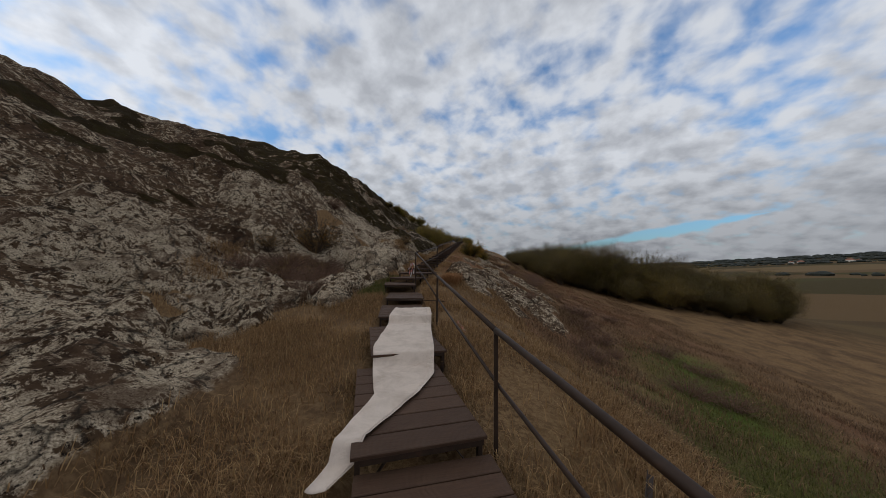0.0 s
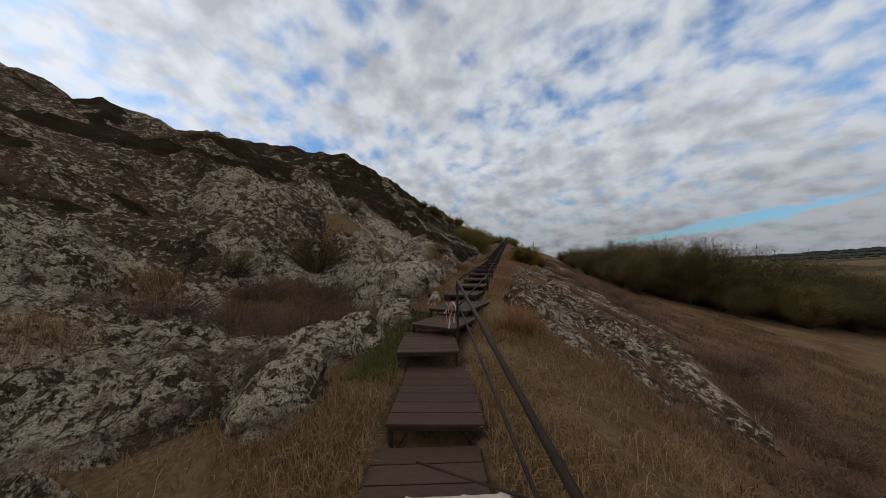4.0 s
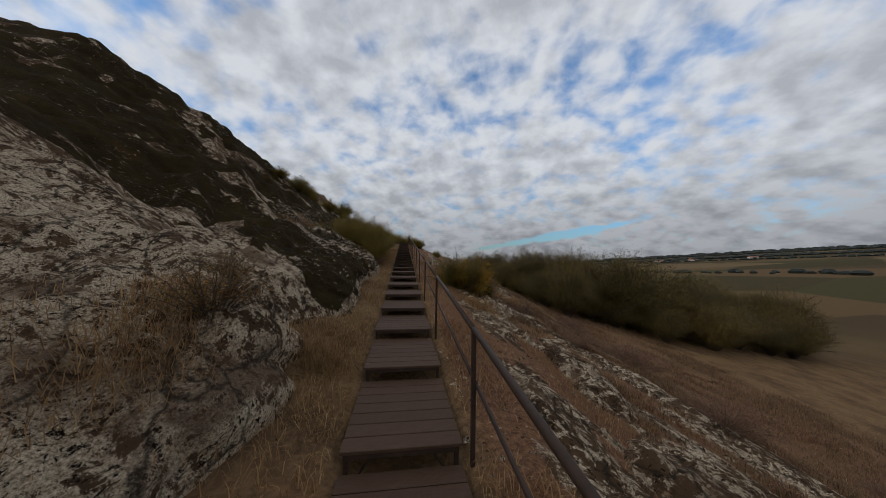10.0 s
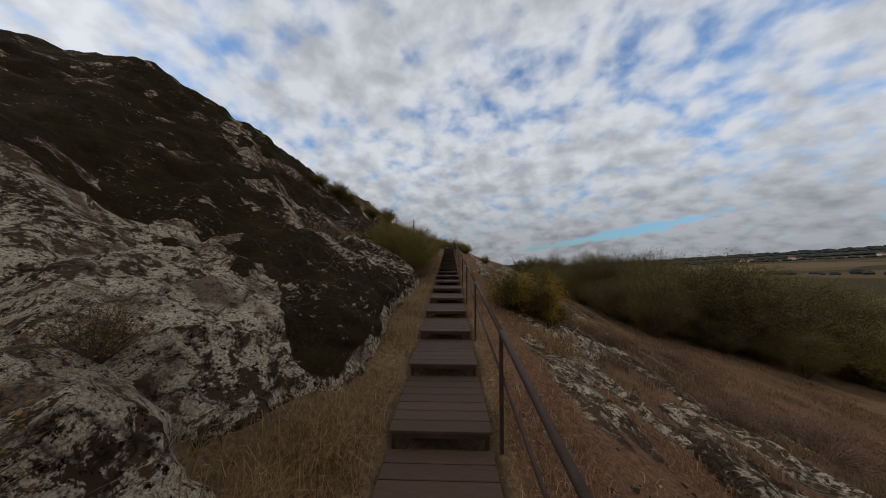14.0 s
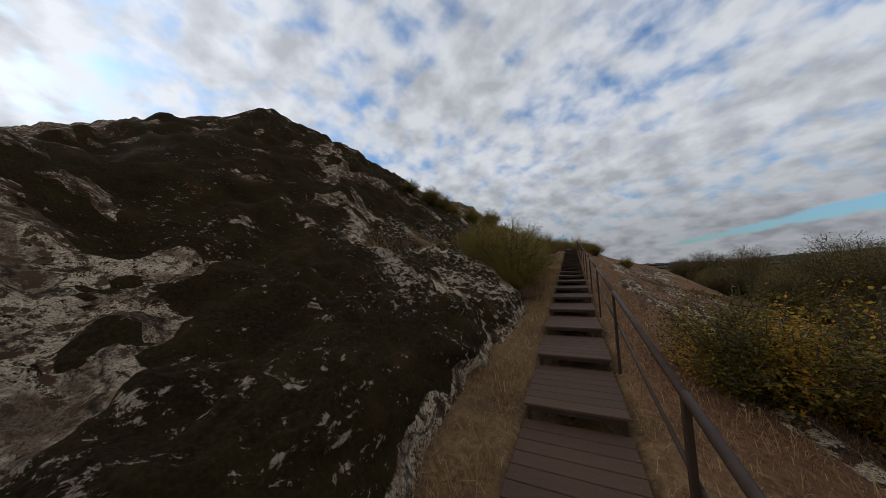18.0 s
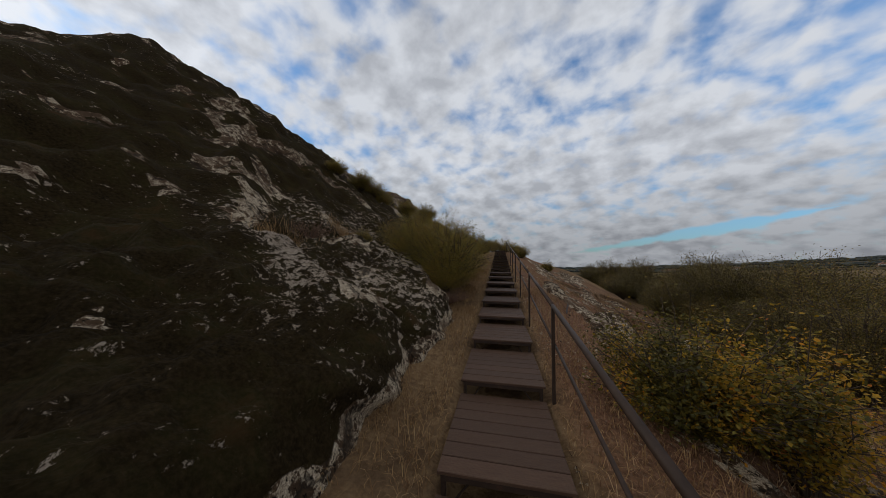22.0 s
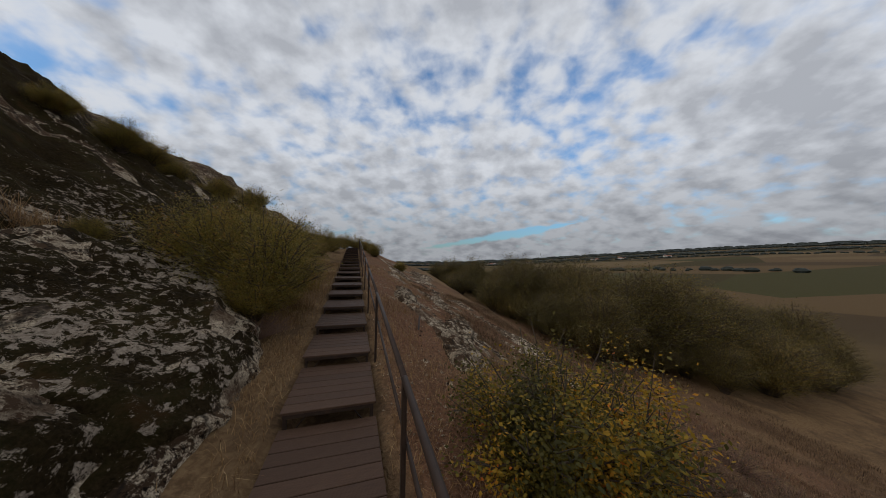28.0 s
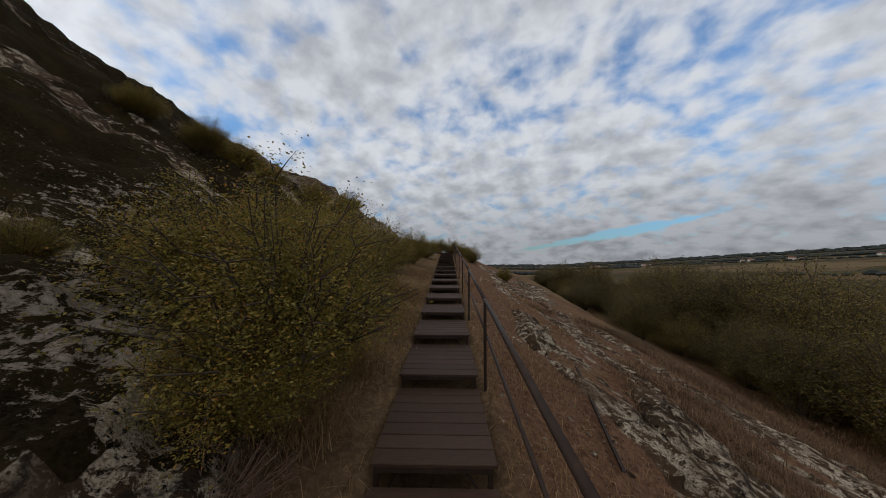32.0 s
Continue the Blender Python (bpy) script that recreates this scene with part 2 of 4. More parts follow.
def mat_ground():
    """Dry turf, red-brown soil, green patches, bare rock, moss and a hollow's painted shade, laid by masks of the
    sheet.
    """
    m, nt, b = nodes("hillside_ground")
    n1 = tex(nt, "Noise", 0.9, 6, 0.6).outputs["Fac"]
    n2 = tex(nt, "Noise", 14, 6, 0.7, stretch=(1, 1, 0.4)).outputs["Fac"]
    turf = ramp(nt, n1, [(0.3, (0.080, 0.046, 0.024)), (0.5, (0.165, 0.098, 0.047)), (0.7, (0.108, 0.064, 0.033))])
    turf = mixc(nt, ramp(nt, n2, [(0.42, (0, 0, 0)), (0.6, (1, 1, 1))]), turf, (0.235, 0.148, 0.075))
    worn = tex(nt, "Noise", 0.5, 8, 0.7, distort=0.4).outputs["Fac"]
    turf = mixc(nt, ramp(nt, worn, [(0.46, (0, 0, 0)), (0.62, (0.6, 0.6, 0.6))]), turf, (0.058, 0.035, 0.022))
    grit = tex(nt, "Noise", 40, 6, 0.8).outputs["Fac"]
    soil = ramp(nt, n2, [(0.35, (0.088, 0.043, 0.024)), (0.65, (0.235, 0.120, 0.066))])
    soil = mixc(nt, ramp(nt, grit, [(0.56, (0, 0, 0)), (0.64, (0.9, 0.9, 0.9))]), soil, (0.27, 0.205, 0.155))
    c = mixc(nt, attr(nt, "soil"), turf, soil)
    green = ramp(nt, n2, [(0.35, (0.050, 0.070, 0.013)), (0.65, (0.120, 0.155, 0.030))])
    c = mixc(nt, attr(nt, "green"), c, green)
    cell = tex(nt, "Voronoi", 0.0055, stretch=(1, 2.2, 1))
    grey = nt.nodes.new("ShaderNodeSeparateColor")
    nt.links.new(cell.outputs["Color"], grey.inputs[0])
    field = ramp(nt, grey.outputs[0], [(0.0, (0.055, 0.042, 0.018)), (0.22, (0.11, 0.070, 0.034)), (0.45, (0.070, 0.046, 0.024)), (0.62, (0.135, 0.092, 0.046)), (0.80, (0.058, 0.050, 0.020)), (1.0, (0.088, 0.054, 0.030))])
    field.node.color_ramp.interpolation = "CONSTANT"
    dry = ramp(nt, tex(nt, "Noise", 0.03, 6, 0.6).outputs["Fac"], [(0.3, (0.062, 0.042, 0.020)), (0.55, (0.115, 0.076, 0.036)), (0.75, (0.068, 0.056, 0.020))])
    field = mixc(nt, attr(nt, "plain"), dry, field)
    c = mixc(nt, attr(nt, "far"), c, field)
    rc, lich, spots = rock_colour(nt)
    edge = tex(nt, "Noise", 2.4, 8, 0.7).outputs["Fac"]
    rk = mth(nt, "ADD", attr(nt, "rock"), mth(nt, "MULTIPLY", mth(nt, "ADD", edge, -0.5), 1.0))
    rm = ramp(nt, rk, [(0.44, (0, 0, 0)), (0.56, (1, 1, 1))])
    c = mixc(nt, rm, c, rc)
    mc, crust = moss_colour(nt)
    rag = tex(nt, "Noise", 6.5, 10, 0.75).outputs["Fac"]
    # the mask lays moss, and the painted shade of the upper hollow
    mm = ramp(nt, mth(nt, "ADD", attr(nt, "moss_or_shade"), mth(nt, "MULTIPLY", mth(nt, "ADD", rag, -0.5), 1.5)), [(0.47, (0, 0, 0)), (0.53, (1, 1, 1))])
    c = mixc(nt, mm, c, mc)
    nt.links.new(c, b.inputs["Base Color"])
    b.inputs["Roughness"].default_value = 0.95
    b.inputs["Specular IOR Level"].default_value = 0.04
    bump(nt, b, mixc(nt, 0.4, lich, n2), 0.9, 0.08)
    return m


# ---- terrain ----
STEP, RISE, W = 1.42, 0.172, 1.06
SLOPE = RISE / STEP


def stair_x(y):
    """The middle line of the stair: straight up the hill, bending aside at its foot."""
    return np.where(y < -7.6, -0.27 * (y + 7.6), 0.0)


def smooth(a, b, v):
    t = np.clip((v - a) / (b - a), 0, 1)
    return t * t * (3 - 2 * t)


def value_noise(x, y, seed):
    """Smooth lattice noise in -1..1 over numpy arrays."""
    xi, yi = np.floor(x).astype(np.int64), np.floor(y).astype(np.int64)
    fx, fy = x - xi, y - yi
    fx, fy = fx * fx * (3 - 2 * fx), fy * fy * (3 - 2 * fy)

    def h(i, j):
        n = (i * 374761393 + j * 668265263 + seed * 974711) & 0x7FFFFFFF
        n = ((n ^ (n >> 13)) * 1274126177) & 0x7FFFFFFF
        return ((n ^ (n >> 16)) & 0xFFFF) / 32767.5 - 1

    a, b, c, d = h(xi, yi), h(xi + 1, yi), h(xi, yi + 1), h(xi + 1, yi + 1)
    return (a * (1 - fx) + b * fx) * (1 - fy) + (c * (1 - fx) + d * fx) * fy


def fbm(x, y, scale, octaves, seed, gain=0.5):
    out, amp = 0.0, 1.0
    for o in range(octaves):
        out = out + amp * value_noise(x * scale + 7.3 * o, y * scale - 3.1 * o, seed + o)
        amp, scale = amp * gain, scale * 2.03
    return out


def ridged(x, y, scale, octaves, seed):
    out, amp = 0.0, 1.0
    for o in range(octaves):
        out = out + amp * (1 - 2 * np.abs(value_noise(x * scale + 1.7 * o, y * scale + 9.1 * o, seed + o)))
        amp, scale = amp * 0.5, scale * 2.1
    return out


def profile(v, pts):
    xs, zs = zip(*pts)
    return np.interp(v, xs, zs)


# height above the stair's slope on the hill side: rows along the stair, columns away from it
HILL_Y = np.array([-20, -11, -6, -3, -0.5, 2.5, 6, 10, 15, 26], float)
HILL_D = np.array([-50, -24, -16, -12, -9, -6.5, -4.5, -3.0, -1.9, -1.1], float)
HILL = np.array([
    [27.3, 12.1, 6.8, 3.9, 1.7, 0.2, -0.4, -0.4, -0.3, -0.2],
    [24.5, 11.9, 6.8, 4.1, 2.0, 0.4, -0.4, -0.3, -0.3, -0.2],
    [21.6, 11.8, 7.0, 4.7, 2.8, 1.0, -0.2, -0.4, -0.3, -0.2],
    [18.6, 10.3, 7.8, 6.6, 4.1, 1.8, 0.1, -0.4, -0.4, -0.1],
    [16.3, 8.6, 6.5, 6.5, 5.4, 2.6, 0.7, 0.1, -0.2, -0.1],
    [15.3, 7.8, 5.4, 4.3, 4.4, 2.3, 1.0, 0.4, 0.3, -0.1],
    [16.1, 8.6, 6.5, 5.1, 3.9, 2.1, 0.9, 0.0, -0.0, -0.1],
    [17.4, 10.4, 8.5, 6.4, 4.3, 2.45, 1.2, 0.3, -0.0, -0.1],
    [19.2, 13.0, 10.8, 8.2, 4.9, 2.8, 1.25, 0.5, 0.1, -0.1],
    [22.0, 12.0, 7.6, 6.2, 4.2, 2.4, 1.15, 0.5, 0.1, -0.1],
])
RIM = [(-1.1, -0.12), (0, -0.17), (1.0, -0.17), (1.7, -0.35), (2.4, -0.62), (3.2, -0.98), (4.2, -1.35), (5.2, -1.62), (6.4, -1.95), (8.0, -2.6), (9.5, -3.7), (13, -4.7), (20, -6.3), (60, -12)]
FOOT = [(-1.1, -0.2), (0, -0.22), (1.0, -0.22), (2.0, -0.4), (3.0, -0.8), (4.0, -1.35), (5.5, -2.1), (9, -3.2), (13, -4.2), (20, -6), (60, -10)]


def hill(d, y):
    """The hill's shape, blended between the rows and columns of HILL."""
    y = np.clip(y, HILL_Y[0], HILL_Y[-1])
    i = np.clip(np.searchsorted(HILL_Y, y) - 1, 0, len(HILL_Y) - 2)
    t = (y - HILL_Y[i]) / (HILL_Y[i + 1] - HILL_Y[i])
    t = 0.5 * t + 0.5 * t * t * (3 - 2 * t)
    j = np.clip(np.searchsorted(HILL_D, d) - 1, 0, len(HILL_D) - 2)
    u = np.clip((d - HILL_D[j]) / (HILL_D[j + 1] - HILL_D[j]), 0, 1)
    return (HILL[i, j] * (1 - u) + HILL[i, j + 1] * u) * (1 - t) + (HILL[i + 1, j] * (1 - u) + HILL[i + 1, j + 1] * u) * t


def height(x, y):
    x, y = np.asarray(x, float), np.asarray(y, float)
    d = x - stair_x(y)
    S = SLOPE * np.clip(y, -40, 36) - 0.02 * np.clip(y - 36, 0, 200)
    a = smooth(-7, -2, y)
    side = profile(d, FOOT) * (1 - a) + profile(d, RIM) * a
    z = S + np.where(d < -1.1, hill(d, y), side)
    # beyond the hill: the plain, rising gently towards the far right
    r = np.hypot(x, y)
    az = np.degrees(np.arctan2(x, y))
    plain = -13 + np.clip(r - 150, 0, None) * 0.050 * smooth(15, 75, az) * (1 - smooth(100, 140, az)) + 0.004 * np.clip(r - 400, 0, None)
    f = smooth(45, 120, r)
    return z * (1 - f) + plain * f


def masks(x, y):
    d = x - stair_x(y)
    n = fbm(x, y, 0.45, 4, 5)
    left = smooth(-2.2, -3.6, d + 1.0 * n) * smooth(44, 34, y + 4 * n)
    left = left * (1 - 0.95 * np.exp(-(((x + 4.3) / 1.7) ** 2 + ((y + 6.4) / 2.2) ** 2) ** 2))
    # turf lies in the hollows of the slope
    left = left * (1 - 0.9 * smooth(0.15, 0.45, fbm(x, y, 0.33, 3, 63)) * smooth(2.0, -1.0, y) * smooth(-9.5, -6.5, d))
    # ledges of bare rock along the rim above the valley
    wave = 0.5 * value_noise(y * 0.3, x * 0, 9)
    band = smooth(1.4, 2.4, d - wave) * smooth(7.8, 5.6, d + wave)
    right = band * smooth(-7.5, -5.5, y) * smooth(36, 28, y) * (0.50 + 0.22 * smooth(3, -2, y) + 1.15 * fbm(x * 1.7 + 0.45 * y, y * 0.42, 0.85, 4, 31))
    rock = np.maximum(left, np.clip(right, 0, 1)) * smooth(60, 45, np.abs(y))
    return rock, n


def moss_mask(x, y):
    n = fbm(x, y, 0.7, 4, 15)
    s_ = y - np.interp(-x, (1.3, 2, 3, 4.6, 6, 7.5, 10, 16, 24), (2.9, 3.35, 4.75, 5.8, 6.1, 5.8, 5.5, 8.0, 12)) + 0.30 * n + 0.12 * fbm(x, y, 3.2, 3, 25) + 1.1 * smooth(0.12, 0.30, fbm(x, y, 1.5, 4, 45))
    patch = fbm(x * 1.1, y * 0.8, 1.15, 4, 35) + 0.45 * smooth(-5, -2, x) * smooth(7.5, 10, y)
    return (1 - smooth(0.46, 0.52, patch - 0.55 * smooth(9.5, 7.5, y))) * smooth(-0.12, 0.12, s_) * smooth(-1.0, -1.3, x) * smooth(36, 30, y - 0.9 * np.clip(x + 3, -9, 0) - 10 * smooth(-4, -2.5, x) * -1 + 2.0 * n) * smooth(-34, -28, x + n)


def green_mask(x, y):
    return np.exp(-((x - 8.2 - 0.5 * (y + 12)) / 2.0) ** 2) * smooth(-18, -13, y) * smooth(1, -3, y)


def fleck_mask(x, y):
    return (0.15 + 0.85 * smooth(7.6, 9.6, y)) * smooth(-8, -4.5, x + 0.8 * fbm(x, y, 0.6, 2, 17))


def rock_relief(x, y, rock):
    rel = 0.35 * ridged(x + 0.6 * y, y * 0.7, 0.22, 4, 11) + 0.16 * fbm(x, y, 1.1, 4, 23) + 0.10 * ridged(x - 0.4 * y, y * 0.8 + 0.3 * x, 0.95, 3, 29)
    far = smooth(-4.5, -8.5, x)
    base = height(x, y)
    rel = rel + far * (0.09 * np.sin(5.2 * (base - 0.35 * x * 0.1 + 0.5 * fbm(x, y, 0.3, 3, 57))) + 0.13 * ridged(x * 0.5 + 0.3 * y, y * 0.6, 0.5, 4, 37))
    rel = np.where(x > 0, 0.13 * ridged(x * 1.3 + 0.35 * y, y * 0.45, 0.9, 4, 51), rel)
    return rock * rel


def ground_z(x, y):
    x, y = np.asarray(x, float), np.asarray(y, float)
    rock, n = masks(x, y)
    z = height(x, y) + rock_relief(x, y, rock)
    z = z - 0.16 * smooth(0.60, 0.42, np.abs(x - stair_x(y))) * (y > -20) * (y < 37)
    z = z + 0.05 * fbm(x, y, 0.8, 3, 41) * smooth(0.5, 1.0, np.abs(x - stair_x(y)))
    return z


def axis(inner, outer, step, grow):
    pts, v, s = [], 0.0, step
    while v < outer:
        pts.append(v)
        if v > inner:
            s *= grow
        v += s
    return pts + [outer]


def build_ground():
    xr, xl = axis(7, 4300, 0.13, 1.05), axis(9, 4300, 0.13, 1.035)
    xs = np.array([-v for v in xl[:0:-1]] + xr)
    yf, yb = axis(22, 4300, 0.14, 1.04), axis(17, 4300, 0.14, 1.08)
    ys = np.array([-v for v in yb[:0:-1]] + yf)
    X, Y = np.meshgrid(xs, ys)
    Z = ground_z(X, Y)
    rock, n = masks(X, Y)
    nx, ny = len(xs), len(ys)
    co = np.stack([X, Y, Z], -1).reshape(-1, 3)
    i = np.arange(nx * ny).reshape(ny, nx)
    quads = np.stack([i[:-1, :-1], i[:-1, 1:], i[1:, 1:], i[1:, :-1]], -1).reshape(-1, 4)
    me = bpy.data.meshes.new("ground")
    me.vertices.add(len(co))
    me.vertices.foreach_set("co", co.ravel())
    me.loops.add(quads.size)
    me.loops.foreach_set("vertex_index", quads.ravel())
    me.polygons.add(len(quads))
    me.polygons.foreach_set("loop_start", np.arange(0, quads.size, 4))
    me.polygons.foreach_set("loop_total", np.full(len(quads), 4))
    me.polygons.foreach_set("use_smooth", np.ones(len(quads), bool))
    d = X - stair_x(Y)
    soil = smooth(0.5, 1.0, d) * smooth(6.0, 4.0, d) * smooth(-6, -1, Y) * np.clip(0.85 + 0.6 * n, 0, 1)
    soil = np.maximum(soil, smooth(-2.0, -1.2, d) * smooth(-0.4, -0.7, d) * smooth(-9, -7.5, Y) * smooth(0.5, -1, Y) * np.clip(0.75 + 0.5 * n, 0, 1))
    soil = np.maximum(soil, 0.8 * smooth(3.2, 4.6, d) * smooth(22, 15, d) * smooth(-13, -7, Y) * smooth(30, 24, Y) * np.clip(0.75 + 0.6 * n, 0, 1))
    green = green_mask(X, Y) * np.clip(0.9 + 0.8 * n, 0, 1)
    green = np.maximum(green, np.exp(-((d + 0.95) / 0.25) ** 2 - ((Y + 7.6) / 1.4) ** 2))
    moss_or_shade = moss_mask(X, Y) * smooth(-1.7, -2.2, X + 0.3 * n)
    # dark weathered bands high on the hill
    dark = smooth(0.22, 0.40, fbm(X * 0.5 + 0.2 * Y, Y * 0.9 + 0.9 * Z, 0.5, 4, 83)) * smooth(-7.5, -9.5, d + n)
    # shade of a cave-like recess, painted as a dark patch in moss colour
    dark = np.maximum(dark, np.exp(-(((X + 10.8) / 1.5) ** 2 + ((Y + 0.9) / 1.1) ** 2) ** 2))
    moss_or_shade = np.maximum(moss_or_shade, 0.56 * dark * smooth(14, 9, Y))
    far = smooth(30, 70, np.hypot(X, Y))
    for name, v in (("rock", rock), ("soil", soil), ("green", green), ("moss_or_shade", moss_or_shade), ("far", far), ("crust", (0.40 + 0.60 * smooth(-9.5, -5, d + n)) * (1 - 0.4 * smooth(0.5, 1.5, d))), ("fleck", fleck_mask(X, Y)), ("plain", smooth(70, 140, np.hypot(X, Y)))):
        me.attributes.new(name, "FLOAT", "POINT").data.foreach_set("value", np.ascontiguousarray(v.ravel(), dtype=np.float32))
    me.update()
    me.validate()
    me.materials.append(mat_ground())
    ob = new("ground", me)
    return tagged(ob, "dry grassy hillside with bare lichened rock and fields beyond", "ground", kind="structure")


ground = build_ground()


# ---- stair ----
def mesh_of(name, bm, material):
    me = bpy.data.meshes.new(name)
    bm.to_mesh(me)
    bm.free()
    me.materials.append(material)
    return me


def part(name, bm, material, parent, label=""):
    ob = new(name, mesh_of(name, bm, material) if isinstance(bm, bmesh.types.BMesh) else bm)
    ob.parent = parent
    return tagged(ob, label) if label else ob


def box(bm, x0, x1, y0, y1, z0, z1, bevel=0.0):
    r = bmesh.ops.create_cube(bm, size=1)
    bmesh.ops.scale(bm, vec=(x1 - x0, y1 - y0, z1 - z0), verts=r["verts"])
    bmesh.ops.translate(bm, vec=((x0 + x1) / 2, (y0 + y1) / 2, (z0 + z1) / 2), verts=r["verts"])
    if bevel:
        es = {e for v in r["verts"] for e in v.link_edges}
        bmesh.ops.bevel(bm, geom=list(es), offset=bevel, segments=1, affect="EDGES")
    return bm


BOARDS = 7


def board_mesh(depth):
    bm = bmesh.new()
    box(bm, -W / 2, W / 2, -depth / 2, depth / 2, -0.03, 0, 0.004)
    return mesh_of("board", bm, BOARD)


BOARD_ME = board_mesh(STEP / BOARDS - 0.012)


def leg_mesh():
    bm = bmesh.new()
    box(bm, -0.02, 0.02, -0.02, 0.02, -0.55, -0.03, 0.003)
    return mesh_of("leg", bm, STEEL)


LEG_ME = leg_mesh()


def brace_mesh():
    """A slanting flat bar from the frame down to the foot of a front leg."""
    bm = bmesh.new()
    box(bm, -0.004, 0.004, -0.015, 0.015, -0.42, 0.0)
    bmesh.ops.rotate(bm, verts=bm.verts, matrix=Matrix.Rotation(radians(-38), 3, "Y"))
    return mesh_of("brace", bm, STEEL)


BRACE_ME = brace_mesh()


def frame_mesh(length):
    bm = bmesh.new()
    for s in (-1, 1):
        box(bm, s * (W / 2 - 0.05) - 0.02, s * (W / 2 - 0.05) + 0.02, 0.012, length - 0.01, -0.075, -0.0305)
    box(bm, -W / 2 + 0.0705, W / 2 - 0.0705, 0.012, 0.05, -0.075, -0.0305)
    box(bm, -W / 2 + 0.0705, W / 2 - 0.0705, length - 0.05, length - 0.012, -0.075, -0.0305)
    return mesh_of("tread_frame", bm, STEEL)


FRAME_ME = frame_mesh(STEP)


def tread(x, y, z, turn=0.0):
    """One broad tread: boards across a steel frame on four legs; x, y at the middle of its front edge."""
    ob = new("stair_tread")
    ob.matrix_basis = pose(x, y, z, 0, 0, turn)
    tagged(ob, "broad brown composite-board stair tread on a dark steel frame", "stair tread", "treads of the hillside stair")
    for i in range(BOARDS):
        b = part("board", BOARD_ME, BOARD, ob)
        b.location = (0, (i + 0.5) * STEP / BOARDS, 0)
    part("tread_frame", FRAME_ME, STEEL, ob)
    for sx in (-1, 1):
        for yy in (0.05, STEP - 0.08):
            part("leg", LEG_ME, STEEL, ob).location = (sx * (W / 2 - 0.05), yy, 0)
    for sx in (-1, 1):
        br = part("brace", BRACE_ME, STEEL, ob)
        br.location = (sx * (W / 2 - 0.30), 0.05, -0.035)
        br.scale.x = sx
    return ob


TREADS = [(0.0, STEP * k, RISE * k, 0.0, STEP) for k in range(-2, 26)]
TREADS += [(-0.12, -4.34, -0.516, -4, 1.50), (-0.08, -6.22, -0.69, -13, 1.86), (-0.12, -7.40, -0.85, -14, STEP), (0.14, -8.50, -1.03, 16, STEP), (0.70, -10.05, -1.29, 13, 1.70), (1.12, -11.80, -1.46, 16, 1.72), (1.72, -13.75, -1.60, 22, 1.80), (2.22, -15.45, -1.75, 22, 1.75), (2.72, -16.75, -1.89, 20, STEP), (3.20, -18.10, -2.05, 20, STEP)]
for tx, ty, tz, turn, deep in TREADS:
    tread(tx, ty, tz, turn).matrix_basis = pose(tx, ty, tz, 0, 0, turn) @ Matrix.Diagonal((1, deep / STEP, 1, 1))


def tube(bm, a, b, r, seg=10):
    a, b = Vector(a), Vector(b)
    m = Matrix.Translation((a + b) / 2) @ (b - a).to_track_quat("Z", "Y").to_matrix().to_4x4()
    bmesh.ops.create_cone(bm, cap_ends=True, segments=seg, radius1=r, radius2=r, depth=(b - a).length, matrix=m)


def smooth_bm(bm):
    for f in bm.faces:
        f.smooth = True
    return bm


def rail_section(name_label, posts, H=1.0):
    """A run of handrail: flat posts, a round top rail and a thinner middle rail; posts = list of (x, y, z foot)."""
    ob = new("handrail")
    ob.location = posts[0]
    o = Vector(posts[0])
    tagged(ob, name_label, "handrail", "handrails of the hillside stair")
    for p in posts:
        q = Vector(p) - o
        bm = bmesh.new()
        box(bm, q.x - 0.018, q.x + 0.018, q.y - 0.028, q.y + 0.028, q.z - 0.45, q.z + H - 0.022, 0.004)
        part("post", bm, STEEL, ob)
    for p, q in zip(posts, posts[1:]):
        p, q = Vector(p) - o, Vector(q) - o
        bm = bmesh.new()
        tube(bm, p + Vector((0, 0, H)), q + Vector((0, 0, H)), 0.026, 12)
        part("top_rail", smooth_bm(bm), STEEL, ob)
        bm = bmesh.new()
        tube(bm, p + Vector((0.03, 0, H * 0.5)), q + Vector((0.03, 0, H * 0.5)), 0.017, 8)
        part("middle_rail", smooth_bm(bm), STEEL, ob)
    return ob


PX = W / 2 + 0.09
rail_section("dark steel handrail along the straight stair", [(PX, STEP * k, RISE * k) for k in range(-2, 26, 2)])
rail_section("dark steel handrail bending down beside the lowest treads", [(3.74, -17.9, -2.20), (2.79, -15.05, -1.93), (1.84, -11.85, -1.58), (0.46, -7.55, -0.88), (PX + 0.04, STEP * -2 - 0.07, RISE * -2 - 0.02)], 0.98)


# ---- rocks ----
def np_mesh(name, co, faces, material, attrs=(), smooth_=True):
    me = bpy.data.meshes.new(name)
    k = faces.shape[1]
    me.vertices.add(len(co))
    me.vertices.foreach_set("co", np.ascontiguousarray(co, dtype=np.float32).ravel())
    me.loops.add(faces.size)
    me.loops.foreach_set("vertex_index", np.ascontiguousarray(faces, dtype=np.int32).ravel())
    me.polygons.add(len(faces))
    me.polygons.foreach_set("loop_start", np.arange(0, faces.size, k))
    me.polygons.foreach_set("loop_total", np.full(len(faces), k))
    me.polygons.foreach_set("use_smooth", np.full(len(faces), smooth_))
    for n, v in attrs:
        me.attributes.new(n, "FLOAT", "POINT").data.foreach_set("value", np.ascontiguousarray(v, dtype=np.float32).ravel())
    me.update()
    me.materials.append(material)
    return me


